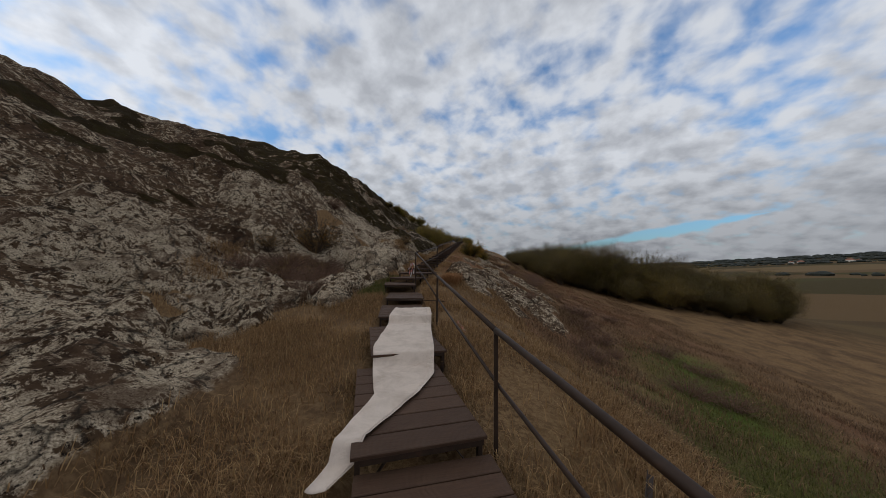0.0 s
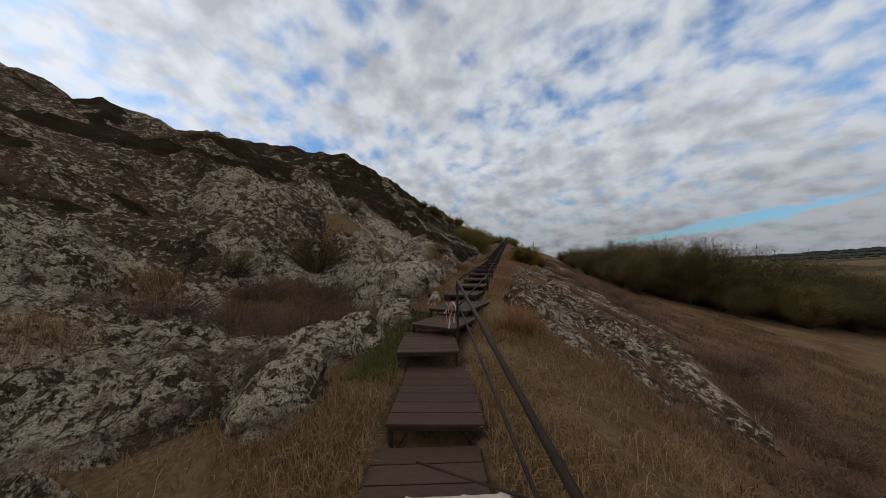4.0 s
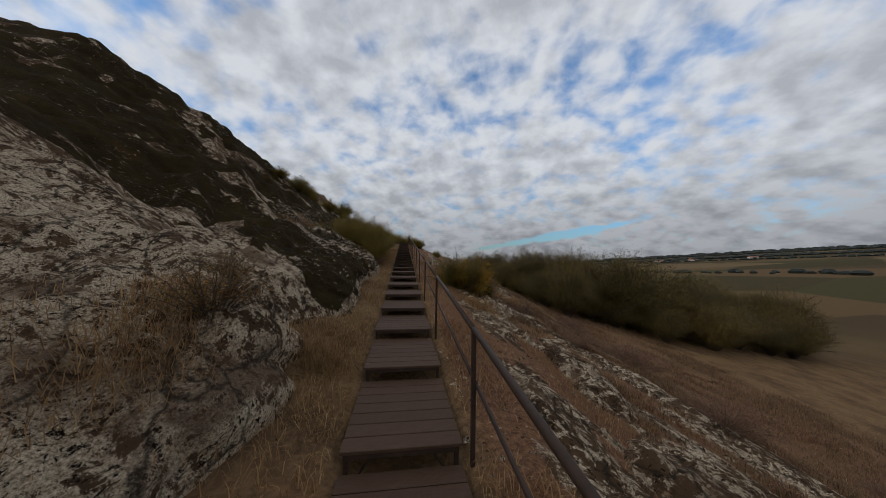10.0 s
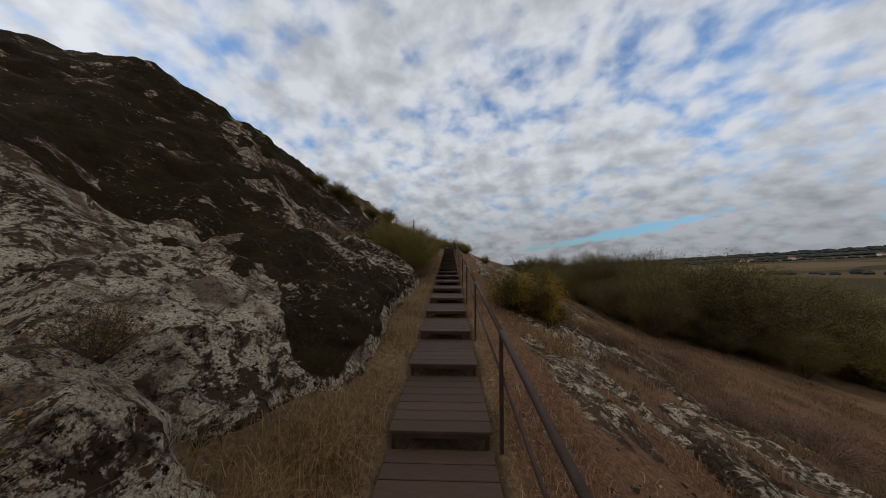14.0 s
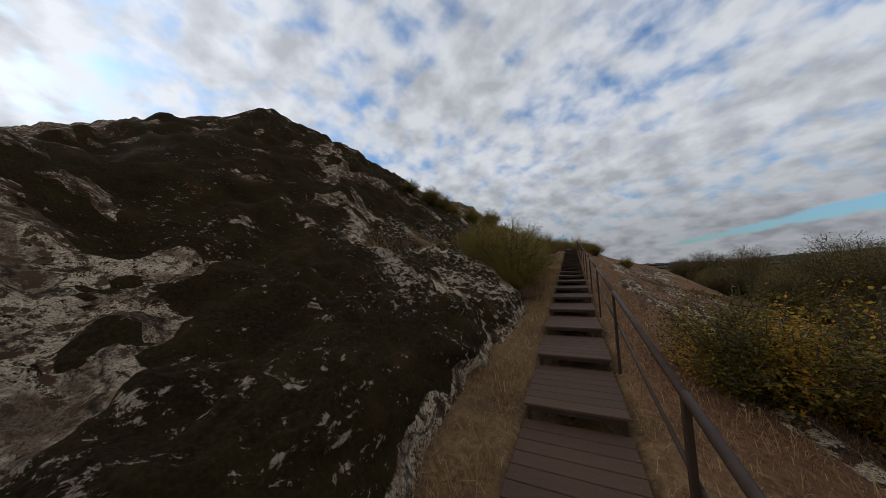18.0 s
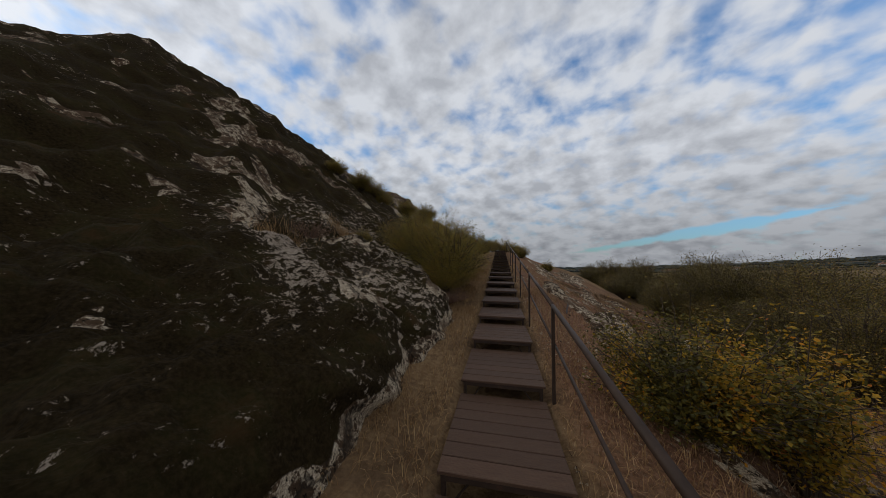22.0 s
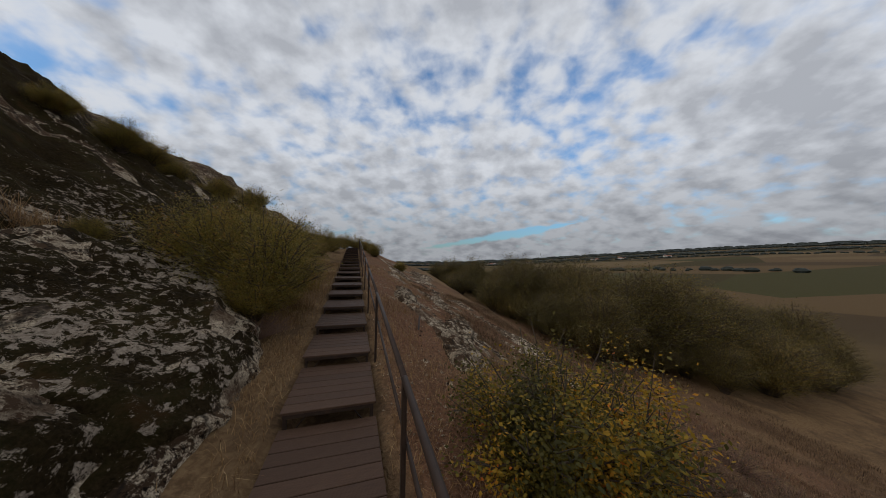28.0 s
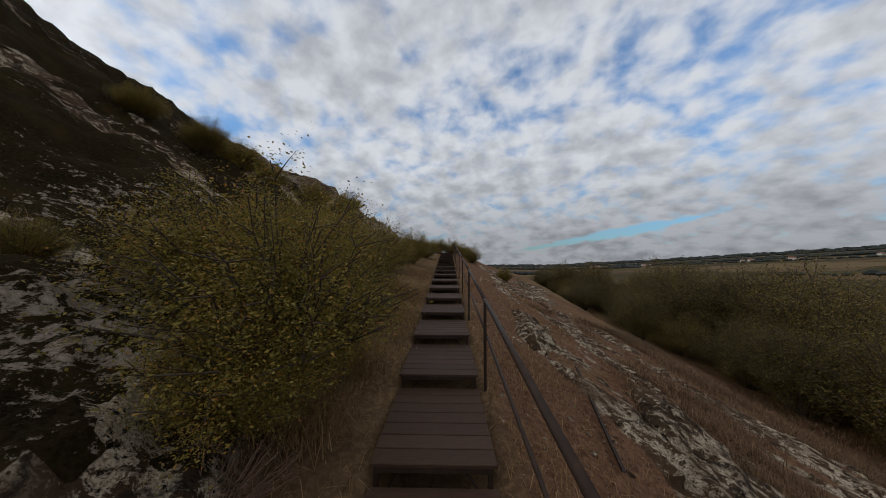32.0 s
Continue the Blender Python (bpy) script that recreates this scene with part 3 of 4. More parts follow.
def mat_rock():
    m, nt, b = nodes("lichened_rock")
    rc, lich, spots = rock_colour(nt)
    mc, crust = moss_colour(nt)
    rag = tex(nt, "Noise", 6.5, 10, 0.75).outputs["Fac"]
    mm = ramp(nt, mth(nt, "ADD", attr(nt, "moss_or_shade"), mth(nt, "MULTIPLY", mth(nt, "ADD", rag, -0.5), 1.5)), [(0.47, (0, 0, 0)), (0.53, (1, 1, 1))])
    c = mixc(nt, mm, rc, mc)
    nt.links.new(c, b.inputs["Base Color"])
    b.inputs["Roughness"].default_value = 0.93
    b.inputs["Specular IOR Level"].default_value = 0.05
    bump(nt, b, mixc(nt, 0.5, lich, spots), 0.9, 0.06)
    return m


ROCK = mat_rock()


DOMES = []


def boulder(name, label, cx, cy, rx, ry, h, turn, seed, power=2.6, rough=0.12, moss_or_shade=0.0, rings=46, segs=110, sink=0.25, crust=1.0, square=2.0):
    """A weathered boulder grown out of the slope: a domed crown with steep, uneven flanks."""
    DOMES.append((cx, cy, rx, ry, h, radians(turn), power, sink))
    th = np.linspace(0, 2 * np.pi, segs, endpoint=False)
    rho = np.linspace(0, 1, rings) ** 0.8
    T, Rr = np.meshgrid(th, rho)
    wob = 1 + 0.13 * value_noise(np.cos(T) * 1.6 + seed, np.sin(T) * 1.6, seed) + 0.06 * value_noise(np.cos(T) * 4 + seed, np.sin(T) * 4, seed + 3)
    wob = wob / (np.abs(np.cos(T)) ** square + np.abs(np.sin(T)) ** square) ** (1 / square)
    lx, ly = Rr * rx * wob * np.cos(T), Rr * ry * wob * np.sin(T)
    c, s = math.cos(radians(turn)), math.sin(radians(turn))
    X, Y = cx + c * lx - s * ly, cy + s * lx + c * ly
    dome = np.power(np.clip(1 - Rr ** power, 0, 1), 1 / 1.9)
    lean = height(X, Y)
    Z = lean - sink + (h + sink) * dome
    amp = rough * smooth(1.0, 0.75, Rr)
    Z = Z + amp * (0.8 * ridged(X + 0.5 * Y, Y * 0.8, 0.9, 4, seed + 50) + 0.8 * fbm(X, Y, 2.6, 4, seed + 70))
    out = 0.10 * smooth(0.5, 0.95, Rr) * fbm(X * 1.3, Z * 2 + Y, 1.6, 3, seed + 90)
    X, Y = X + out * np.cos(T), Y + out * np.sin(T)
    i = np.arange(rings * segs).reshape(rings, segs)
    j = np.roll(i, -1, 1)
    faces = np.stack([i[:-1], i[1:], j[1:], j[:-1]], -1).reshape(-1, 4)
    o = np.array([cx, cy, float(height(np.array(cx), np.array(cy)))])
    mo = np.maximum(moss_mask(X, Y) * (1.0 if moss_or_shade >= 0 else 0.0), np.full(X.shape, max(moss_or_shade, 0.0)))
    mo = mo * smooth(0.985, 0.90, Rr + 0.03 * fbm(X, Y, 2.0, 2, 4))
    me = np_mesh(name, np.stack([X, Y, Z], -1).reshape(-1, 3) - o, faces, ROCK, [("moss_or_shade", mo), ("crust", np.full(mo.shape, crust)), ("fleck", fleck_mask(X, Y))])
    ob = new(name, me)
    ob.location = o
    return tagged(ob, label, "rock")


def surface_z(x, y):
    """The ground with the boulders on it."""
    x, y = np.asarray(x, float), np.asarray(y, float)
    z = ground_z(x, y)
    for cx, cy, rx, ry, h, a, power, sink in DOMES:
        u, v = x - cx, y - cy
        r = np.hypot((math.cos(a) * u + math.sin(a) * v) / rx, (math.cos(a) * v - math.sin(a) * u) / ry)
        z = np.maximum(z, np.where(r < 1, height(x, y) - sink + (h + sink) * np.clip(1 - np.minimum(r, 1) ** power, 0, 1) ** (1 / 1.9), -99))
    return z


boulder("mossy_boulder", "huge dark mossy boulder with white lichen flecks beside the stair", -3.3, 6.2, 2.2, 4.7, 0.95, 2, 3, power=3.4, rings=90, segs=220, rough=0.13, square=3.4)
boulder("mossy_outcrop", "dark mossy outcrop with large white lichen patches", -3.1, 11.4, 1.95, 3.3, 0.75, 6, 5, power=3.0, rings=70, segs=180, rough=0.13)
boulder("pink_boulder", "pinkish grey boulder with cracked lichen crust beside the stair", -2.7, 0.7, 1.45, 1.9, 1.0, -12, 8, power=3.0, rings=60, segs=150, moss_or_shade=-1)
boulder("pale_boulder", "pale pitted boulder with grey and ochre lichen", -2.6, -4.05, 1.35, 1.3, 1.35, 25, 12, power=3.4, crust=1.25, rough=0.10, rings=60, segs=150, moss_or_shade=-1)
boulder("hollow_boulder", "lichen-white boulder with a shallow hollow in its flank", -2.2, -1.9, 1.0, 1.4, 0.95, 10, 19, crust=1.2, rings=60, segs=140, moss_or_shade=-1)
for lab, x, y, rx, ry, h, tn, sd in (
        ("grey pitted boulder low in the dry grass", -2.0, -8.25, 1.15, 0.62, 0.55, 38, 23),
        ("grey lichened rock beside green grass", -1.45, -6.3, 0.55, 0.75, 0.42, 10, 27),
        ("rounded grey rock at the foot of the slope", -1.5, -9.75, 0.62, 0.75, 0.6, 0, 31),
        ("low pitted rock in brown scrub", -3.5, -10.6, 1.9, 0.9, 0.75, 40, 35),
        ("broken pale rock on the dry slope", -4.7, -9.5, 1.9, 1.0, 0.9, 30, 39),
        ("low lichened slab in dry grass", -2.9, -12.2, 1.6, 0.7, 0.5, 40, 36),
        ("wide pitted slab on the lower slope", -6.2, -11.6, 2.3, 1.4, 0.9, 35, 38),
        ("small pale rock touching the stair", -0.95, -4.4, 0.24, 0.8, 0.12, 14, 43),
        ("lichened rock rising from turf", -6.9, -5.6, 1.5, 1.1, 0.9, 20, 47),
        ("broad grey rock on the slope", -4.9, -1.8, 1.7, 1.5, 0.9, 15, 51),
        ("broad slab of pitted rock", -7.6, -9.8, 2.3, 1.6, 0.9, 35, 55),
        ("cracked rock shelf under the ridge", -8.6, -4.0, 2.4, 1.6, 1.1, 10, 59)):
    boulder("boulder", lab, x, y, rx, ry, h if rx < 1.2 else 0.55 * h, tn, sd, moss_or_shade=-1, power=2.6 if rx < 1.2 else 2.1, rough=0.12 if rx < 1.2 else 0.2)
for lab, x, y, rx, ry, h, tn, sd in (
        ("white lichened outcrop above the valley", 2.5, -3.5, 1.0, 2.0, 1.1, -20, 61),
        ("dark weathered outcrop with pale crust", 3.3, -0.8, 1.1, 2.4, 0.55, -16, 65),
        ("streaked rock ledge along the slope", 4.7, -2.8, 0.8, 2.4, 0.35, -20, 69),
        ("pale split rock ledge along the rim", 4.0, 3.6, 0.7, 2.6, 0.30, -14, 73),
        ("pale lichened ledge below the yellow bush", 3.6, 7.9, 0.75, 1.7, 0.6, -22, 77),
        ("long grey ledge on the rim", 2.75, 12.4, 0.5, 1.5, 0.3, -22, 81),
        ("pale ledge beside dry straw", 3.5, 14.6, 0.5, 1.9, 0.3, -22, 85),
        ("dark split ledge high on the rim", 2.2, 17.6, 0.45, 2.2, 0.28, -10, 89)):
    boulder("rock_ledge", lab, x, y, rx * 1.15, ry, h * 0.5, tn, sd, power=2.2, rough=0.12, crust=0.6, moss_or_shade=-1, rings=40, segs=110)


# ---- plants ----
def mat_leaf(name, stops, rough=0.6, through_=0.35):
    m, nt, b = nodes(name)
    c = ramp(nt, attr(nt, "tone"), stops)
    nt.links.new(c, b.inputs["Base Color"])
    b.inputs["Roughness"].default_value = rough
    b.inputs["Specular IOR Level"].default_value = 0.2
    tr = nt.nodes.new("ShaderNodeBsdfTranslucent")
    nt.links.new(c, tr.inputs["Color"])
    mx = nt.nodes.new("ShaderNodeMixShader")
    mx.inputs[0].default_value = through_
    nt.links.new(b.outputs[0], mx.inputs[1])
    nt.links.new(tr.outputs[0], mx.inputs[2])
    nt.links.new(mx.outputs[0], nt.nodes["Material Output"].inputs["Surface"])
    return m


LEAF_GREEN = mat_leaf("olive_leaves", [(0.0, (0.062, 0.050, 0.013)), (0.45, (0.210, 0.170, 0.034)), (0.75, (0.34, 0.235, 0.047)), (1.0, (0.44, 0.175, 0.037))])
LEAF_BELT = mat_leaf("belt_leaves", [(0.0, (0.044, 0.033, 0.010)), (0.45, (0.120, 0.094, 0.025)), (0.75, (0.195, 0.145, 0.038)), (1.0, (0.30, 0.175, 0.044))])
LEAF_FAR = mat_leaf("far_wood_leaves", [(0.0, (0.030, 0.036, 0.030)), (0.5, (0.052, 0.056, 0.044)), (1.0, (0.080, 0.076, 0.050))])
LEAF_YELLOW = mat_leaf("autumn_leaves", [(0.0, (0.045, 0.040, 0.008)), (0.40, (0.140, 0.110, 0.018)), (0.62, (0.33, 0.20, 0.020)), (0.85, (0.46, 0.235, 0.018)), (1.0, (0.48, 0.13, 0.014))])
LEAF_RUST = mat_leaf("rusty_leaves", [(0.0, (0.050, 0.034, 0.016)), (0.5, (0.11, 0.070, 0.028)), (0.85, (0.20, 0.115, 0.034)), (1.0, (0.38, 0.16, 0.02))])
STRAW = mat_leaf("dry_straw", [(0.0, (0.105, 0.054, 0.026)), (0.4, (0.245, 0.140, 0.062)), (0.8, (0.42, 0.260, 0.118)), (1.0, (0.52, 0.36, 0.18))], 0.8)
STRAW_GOLD = mat_leaf("golden_straw", [(0.0, (0.13, 0.060, 0.026)), (0.4, (0.30, 0.150, 0.064)), (0.8, (0.46, 0.250, 0.110)), (1.0, (0.55, 0.34, 0.16))], 0.8)
STRAW_DULL = mat_leaf("dull_straw", [(0.0, (0.060, 0.034, 0.020)), (0.4, (0.135, 0.080, 0.043)), (0.8, (0.24, 0.150, 0.076)), (1.0, (0.36, 0.235, 0.12))], 0.8)
STRAW_RED = mat_leaf("rust_straw", [(0.0, (0.11, 0.048, 0.028)), (0.5, (0.25, 0.126, 0.070)), (1.0, (0.48, 0.31, 0.17))], 0.8)
STRAW_GREEN = mat_leaf("green_grass", [(0.0, (0.048, 0.052, 0.012)), (0.6, (0.118, 0.118, 0.028)), (1.0, (0.20, 0.165, 0.050))], 0.7)


def mat_bark(name="grey_brown_bark", k=1.0, w=1.0):
    m, nt, b = nodes(name)
    n = tex(nt, "Noise", 14, 5, 0.6, stretch=(1, 1, 0.25)).outputs["Fac"]
    nt.links.new(ramp(nt, n, [(0.3, (0.034 * k, 0.022 * k * w, 0.014 * k * w)), (0.7, (0.090 * k, 0.060 * k * w, 0.038 * k * w))]), b.inputs["Base Color"])
    b.inputs["Roughness"].default_value = 0.9
    bump(nt, b, n, 0.5, 0.006)
    return m


BARK, DRY_STEM = mat_bark(), mat_bark("bleached_dry_stem", 2.6, 0.82)


def tube_np(paths, radii, seg=5):
    """Tapering tubes along many paths (each an array of points), as vertices and quads."""
    vs, fs, base = [], [], 0
    ang = np.linspace(0, 2 * np.pi, seg, endpoint=False)
    for p, r in zip(paths, radii):
        d = np.gradient(p, axis=0)
        d /= np.linalg.norm(d, axis=1)[:, None] + 1e-9
        ref = np.where(np.abs(d[:, 2:3]) > 0.9, np.array([[1.0, 0, 0]]), np.array([[0, 0, 1.0]]))
        u = np.cross(d, ref)
        u /= np.linalg.norm(u, axis=1)[:, None] + 1e-9
        v = np.cross(d, u)
        ring = p[:, None] + r[:, None, None] * (np.cos(ang)[None, :, None] * u[:, None] + np.sin(ang)[None, :, None] * v[:, None])
        m = len(p)
        i = base + np.arange(m * seg).reshape(m, seg)
        j = np.roll(i, -1, 1)
        vs.append(ring.reshape(-1, 3))
        fs.append(np.stack([i[:-1], j[:-1], j[1:], i[1:]], -1).reshape(-1, 4))
        base += m * seg
    return np.concatenate(vs), np.concatenate(fs)


def leaves_np(rng, at, size, flat=0.5):
    """Pointed oval leaves, folded a little along the midrib, at the given places."""
    n = len(at)
    d = rng.normal(size=(n, 3))
    d[:, 2] *= flat
    d /= np.linalg.norm(d, axis=1)[:, None]
    up = rng.normal(size=(n, 3)) * 0.6 + np.array([0, 0, 1.0])
    s = np.cross(d, up)
    s /= np.linalg.norm(s, axis=1)[:, None] + 1e-9
    nrm = np.cross(s, d)
    L = (size * rng.uniform(0.6, 1.3, n))[:, None]
    tip, base = at + d * L, at
    midp = at + d * L * 0.45 - nrm * L * 0.08
    a, b = midp + s * L * 0.30 + nrm * L * 0.1, midp - s * L * 0.30 + nrm * L * 0.1
    co = np.stack([base, a, tip, b], 1).reshape(-1, 3)
    i = np.arange(n)[:, None] * 4
    return co, i + np.array([[0, 1, 2, 3]])


def shrub(seed, h, r, stems, leaves, leaf, mat, tone=(0.45, 0.2), name="shrub", spread=0.09, bare=0.15, upright=0.6, wood=None, clumps=0.25):
    """A shrub on an Empty: branching stems and loose foliage round their ends."""
    rng = np.random.default_rng(seed)
    paths, radii, tips = [], [], []
    for k in range(stems):
        a = rng.uniform(0, 2 * np.pi)
        reach = r * np.sqrt(rng.uniform(0.02, 1.0))
        top = h * rng.uniform(0.55, 1.05) * (1 - 0.45 * (reach / r) ** 2)
        t = np.linspace(0, 1, 7)[:, None]
        end = np.array([reach * math.cos(a), reach * math.sin(a), top])
        mid = end * np.array([0.35, 0.35, upright])
        p = 2 * t * (1 - t) * mid + t * t * end + np.array([0.06 * r * math.cos(a), 0.06 * r * math.sin(a), -0.12])
        p = p + rng.normal(size=p.shape) * 0.02 * h * t
        paths.append(p)
        radii.append(np.linspace(0.011, 0.003, 7) * (0.6 + 0.35 * h))
        for q in range(5):
            k0 = rng.integers(2, 6)
            d = rng.normal(size=3) * np.array([1, 1, 0.6]) + np.array([0.6 * math.cos(a), 0.6 * math.sin(a), 0.6])
            d /= np.linalg.norm(d)
            ln = rng.uniform(0.12, 0.34) * (0.4 + 0.35 * h)
            tt = np.linspace(0, 1, 4)[:, None]
            q_ = p[k0] + d * ln * tt + np.array([0, 0, -0.15]) * ln * tt * tt
            paths.append(q_)
            radii.append(np.linspace(0.005, 0.0015, 4) * (0.6 + 0.35 * h))
            tips.append(q_)
        tips.append(p[2:])
    tv, tf = tube_np(paths, radii, 4)
    pool = np.concatenate(tips)
    pool = pool[pool[:, 2] > h * bare]
    at = pool[rng.integers(0, len(pool), leaves)] + rng.normal(size=(leaves, 3)) * spread * (0.5 + 0.5 * h)
    lv, lf = leaves_np(rng, at, leaf)
    clump = np.sin(at[:, 0] * 5 + seed) * np.cos(at[:, 1] * 5.3 - seed) * 0.5
    tn = np.clip(tone[0] + tone[1] * rng.normal(size=leaves) + clumps * clump, 0, 1)
    ob = new(name)
    part("stem", np_mesh("stem", tv, tf, wood or BARK), BARK, ob)
    part("crown", np_mesh("crown", lv, lf, mat, [("tone", np.repeat(tn, 4))], False), mat, ob)
    return ob


def plant(ob, x, y, s=1.0, turn=0.0, down=0.05):
    return pose(x, y, float(surface_z(x, y)) - down, 0, 0, turn) @ Matrix.Scale(s, 4)


def put_shrub(proto, x, y, s, turn, label, group="", first=[]):
    m = plant(proto, x, y, s, turn)
    if proto.name in first:
        ob = copy_thing(proto, m)
        ob.matrix_basis = m
    else:
        first.append(proto.name)
        ob = proto
        ob.matrix_basis = m
    return tagged(ob, label, "bush", group)


rng = np.random.default_rng(7)
BELT = [shrub(100 + i, h, r, 190, 46000, 0.062, LEAF_BELT, (0.42 + 0.13 * (i % 3), 0.2), "valley_bush", 0.06, 0.0, 0.85)
        for i, (h, r) in enumerate(((4.5, 2.4), (5.0, 2.2), (4.1, 2.7), (4.7, 2.9)))]
EDGE = [(9.0, 39), (10.0, 32), (11.6, 26), (13.4, 21), (16.4, 18.2), (22.5, 17.0), (33, 18.5), (36.5, 18.3)]
count = 0
for row in range(4):
    for k in range(20 + 2 * row):
        t = (k + rng.uniform(-0.3, 0.3)) / (19 + 2 * row) * 6.99
        i = int(np.clip(t, 0, 6))
        f = t - i
        bx = EDGE[i][0] * (1 - f) + EDGE[i + 1][0] * f
        by = EDGE[i][1] * (1 - f) + EDGE[i + 1][1] * f
        off = row * 2.4 + (rng.uniform(0, 1.2) if row else rng.uniform(-2.2, 1.2))
        bx, by = bx + off * 0.62 + 0.5, by + off * 0.78
        s = (rng.uniform(0.8, 1.35) if row else rng.uniform(0.4, 0.95)) * (0.72 + 0.40 * smooth(0.8, 3.5, t))
        put_shrub(BELT[count % 4], bx, by, float(s), rng.uniform(0, 360), "dense olive-green scrub bush in the belt below the hill", "scrub belt in the valley")
        count += 1

yb = shrub(201, 1.65, 1.15, 90, 26000, 0.040, LEAF_YELLOW, (0.31, 0.17), "autumn_bush", 0.06, 0.04, clumps=0.8)
put_shrub(yb, 2.38, 8.95, 1.16, 20, "green and golden autumn bush beside the handrail")
yb2 = shrub(202, 1.45, 0.95, 50, 11000, 0.042, LEAF_YELLOW, (0.42, 0.2), "autumn_bush", 0.06, 0.1)
put_shrub(yb2, 3.35, 9.45, 1.05, 0, "small bush with yellow and orange leaves on the ledge")
sap = shrub(203, 2.2, 0.5, 12, 3600, 0.05, LEAF_YELLOW, (0.68, 0.14), "sapling", 0.06, 0.15, 0.5)
put_shrub(sap, 3.1, 8.5, 1.0, 0, "thin leafy sapling standing out of the autumn bush")

lb = [shrub(210, 2.4, 1.35, 150, 80000, 0.029, LEAF_GREEN, (0.52, 0.18), "hillside_bush", 0.06, 0.06, 0.75),
      shrub(211, 2.0, 1.3, 140, 70000, 0.029, LEAF_GREEN, (0.56, 0.19), "hillside_bush", 0.06, 0.06, 0.75)]
for n_, (x, y, s, tn, lab) in enumerate((
        (-1.72, 13.6, 1.12, 0, "large olive bush with rusty tints beside the stair"),
        (-3.0, 14.3, 1.1, 80, "olive bush leaning on the rock slope"),
        (-2.3, 16.2, 1.05, 140, "olive bush close to the stair"),
        (-3.7, 17.8, 1.1, 30, "tall olive bush on the slope"),
        (-2.3, 19.2, 1.0, 250, "olive bush above dry grass"),
        (-2.4, 22.5, 0.95, 70, "olive bush beside the upper stair"),
        (-1.9, 26.0, 0.9, 190, "small bush beside the upper stair"),
        (-1.6, 30.5, 0.9, 300, "small bush near the top of the stair"),
        (1.9, 31.0, 0.6, 40, "small bush beyond the handrail near the top"),
        (1.5, 35.5, 0.7, 120, "small bush at the top of the slope"),
        (-0.8, 37.5, 0.8, 10, "bush behind the top of the stair"),
        (0.45, 38.6, 1.0, 220, "bush closing the top of the stair"),
        (3.6, 27.5, 0.45, 10, "low bush on the rim"),
        (-1.65, 12.85, 0.62, 110, "low olive bush at the foot of the larger bush"),
        (-4.6, 13.4, 0.28, 10, "little green bush on the mossy rock"),
        (-8.6, 17.8, 0.5, 95, "small bush on the skyline of the slope"),
        (-7.9, 19.2, 0.6, 145, "small bush on the skyline of the slope"),
        (-8.0, 20.8, 0.7, 5, "small bush on the skyline of the slope"),
        (-8.2, 23.0, 0.6, 65, "small bush on the skyline of the slope"),
        (-7.4, 25.5, 0.8, 165, "small bush on the skyline of the slope"),
        (-6.4, 28.0, 0.8, 205, "small bush on the skyline of the slope"))):
    put_shrub(lb[n_ % 2], x, y, s, tn, lab)

rb = [shrub(220, 1.5, 1.0, 44, 3200, 0.05, LEAF_RUST, (0.62, 0.22), "rusty_shrub", 0.07, 0.2),
      shrub(221, 1.0, 1.2, 110, 900, 0.04, LEAF_RUST, (0.3, 0.2), "brown_scrub", 0.06, 0.1, 0.45, DRY_STEM)]
for x, y, s, tn, k, lab in (
        (-5.5, -4.2, 1.5, 0, 0, "yellowing shrub growing out of the rock slope"),
        (-6.2, -6.8, 0.8, 70, 0, "thin yellowing shrub among rocks"),
        (-3.6, -7.0, 1.1, 0, 1, "tangled leafless brown scrub on the slope"),
        (-4.7, -7.9, 1.0, 60, 1, "tangled leafless brown scrub between rocks"),
        (-3.0, -6.0, 0.8, 160, 1, "low leafless brown scrub"),
        (-4.6, -4.9, 1.0, 200, 1, "low brown scrub under the shrub"),
        (-2.6, -9.6, 0.8, 20, 1, "low brown scrub between two rocks"),
        (-2.0, 0.75, 0.55, 30, 0, "sparse shrub with a few orange leaves on rock"),
        (-2.6, 2.0, 0.4, 130, 0, "tiny shrub with orange leaves on rock"),
        (-1.75, 13.1, 0.75, 10, 1, "tangle of dry grey stems under the bush"),
        (-1.4, 12.2, 0.55, 200, 1, "tangle of bleached stems beside the stair"),
        (-5.0, 11.2, 0.6, 99, 1, "tuft of dry brown scrub on the mossy rock"),
        (-4.2, -5.6, 0.9, 75, 1, "tangled leafless brown scrub on turf"),
        (-3.4, -8.3, 0.7, 145, 1, "low leafless brown scrub behind a rock"),
        (-5.4, -6.5, 1.0, 215, 1, "wide leafless brown scrub on turf"),
        (-5.0, -9.0, 0.8, 15, 1, "brown scrub in a hollow of the slope"),
        (-7.6, 1.2, 1.0, 120, 1, "dry brown scrub on the slope")):
    put_shrub(rb[k], x, y, s, tn, lab)
srng = np.random.default_rng(71)
for k in range(26):
    x, y = srng.uniform(5.0, 12.0), srng.uniform(-9, 13)
    put_shrub(rb[1], x, y, float(srng.uniform(0.45, 0.95)), srng.uniform(0, 360), "low leafless brown scrub on the valley slope", "scrub on the valley slope")


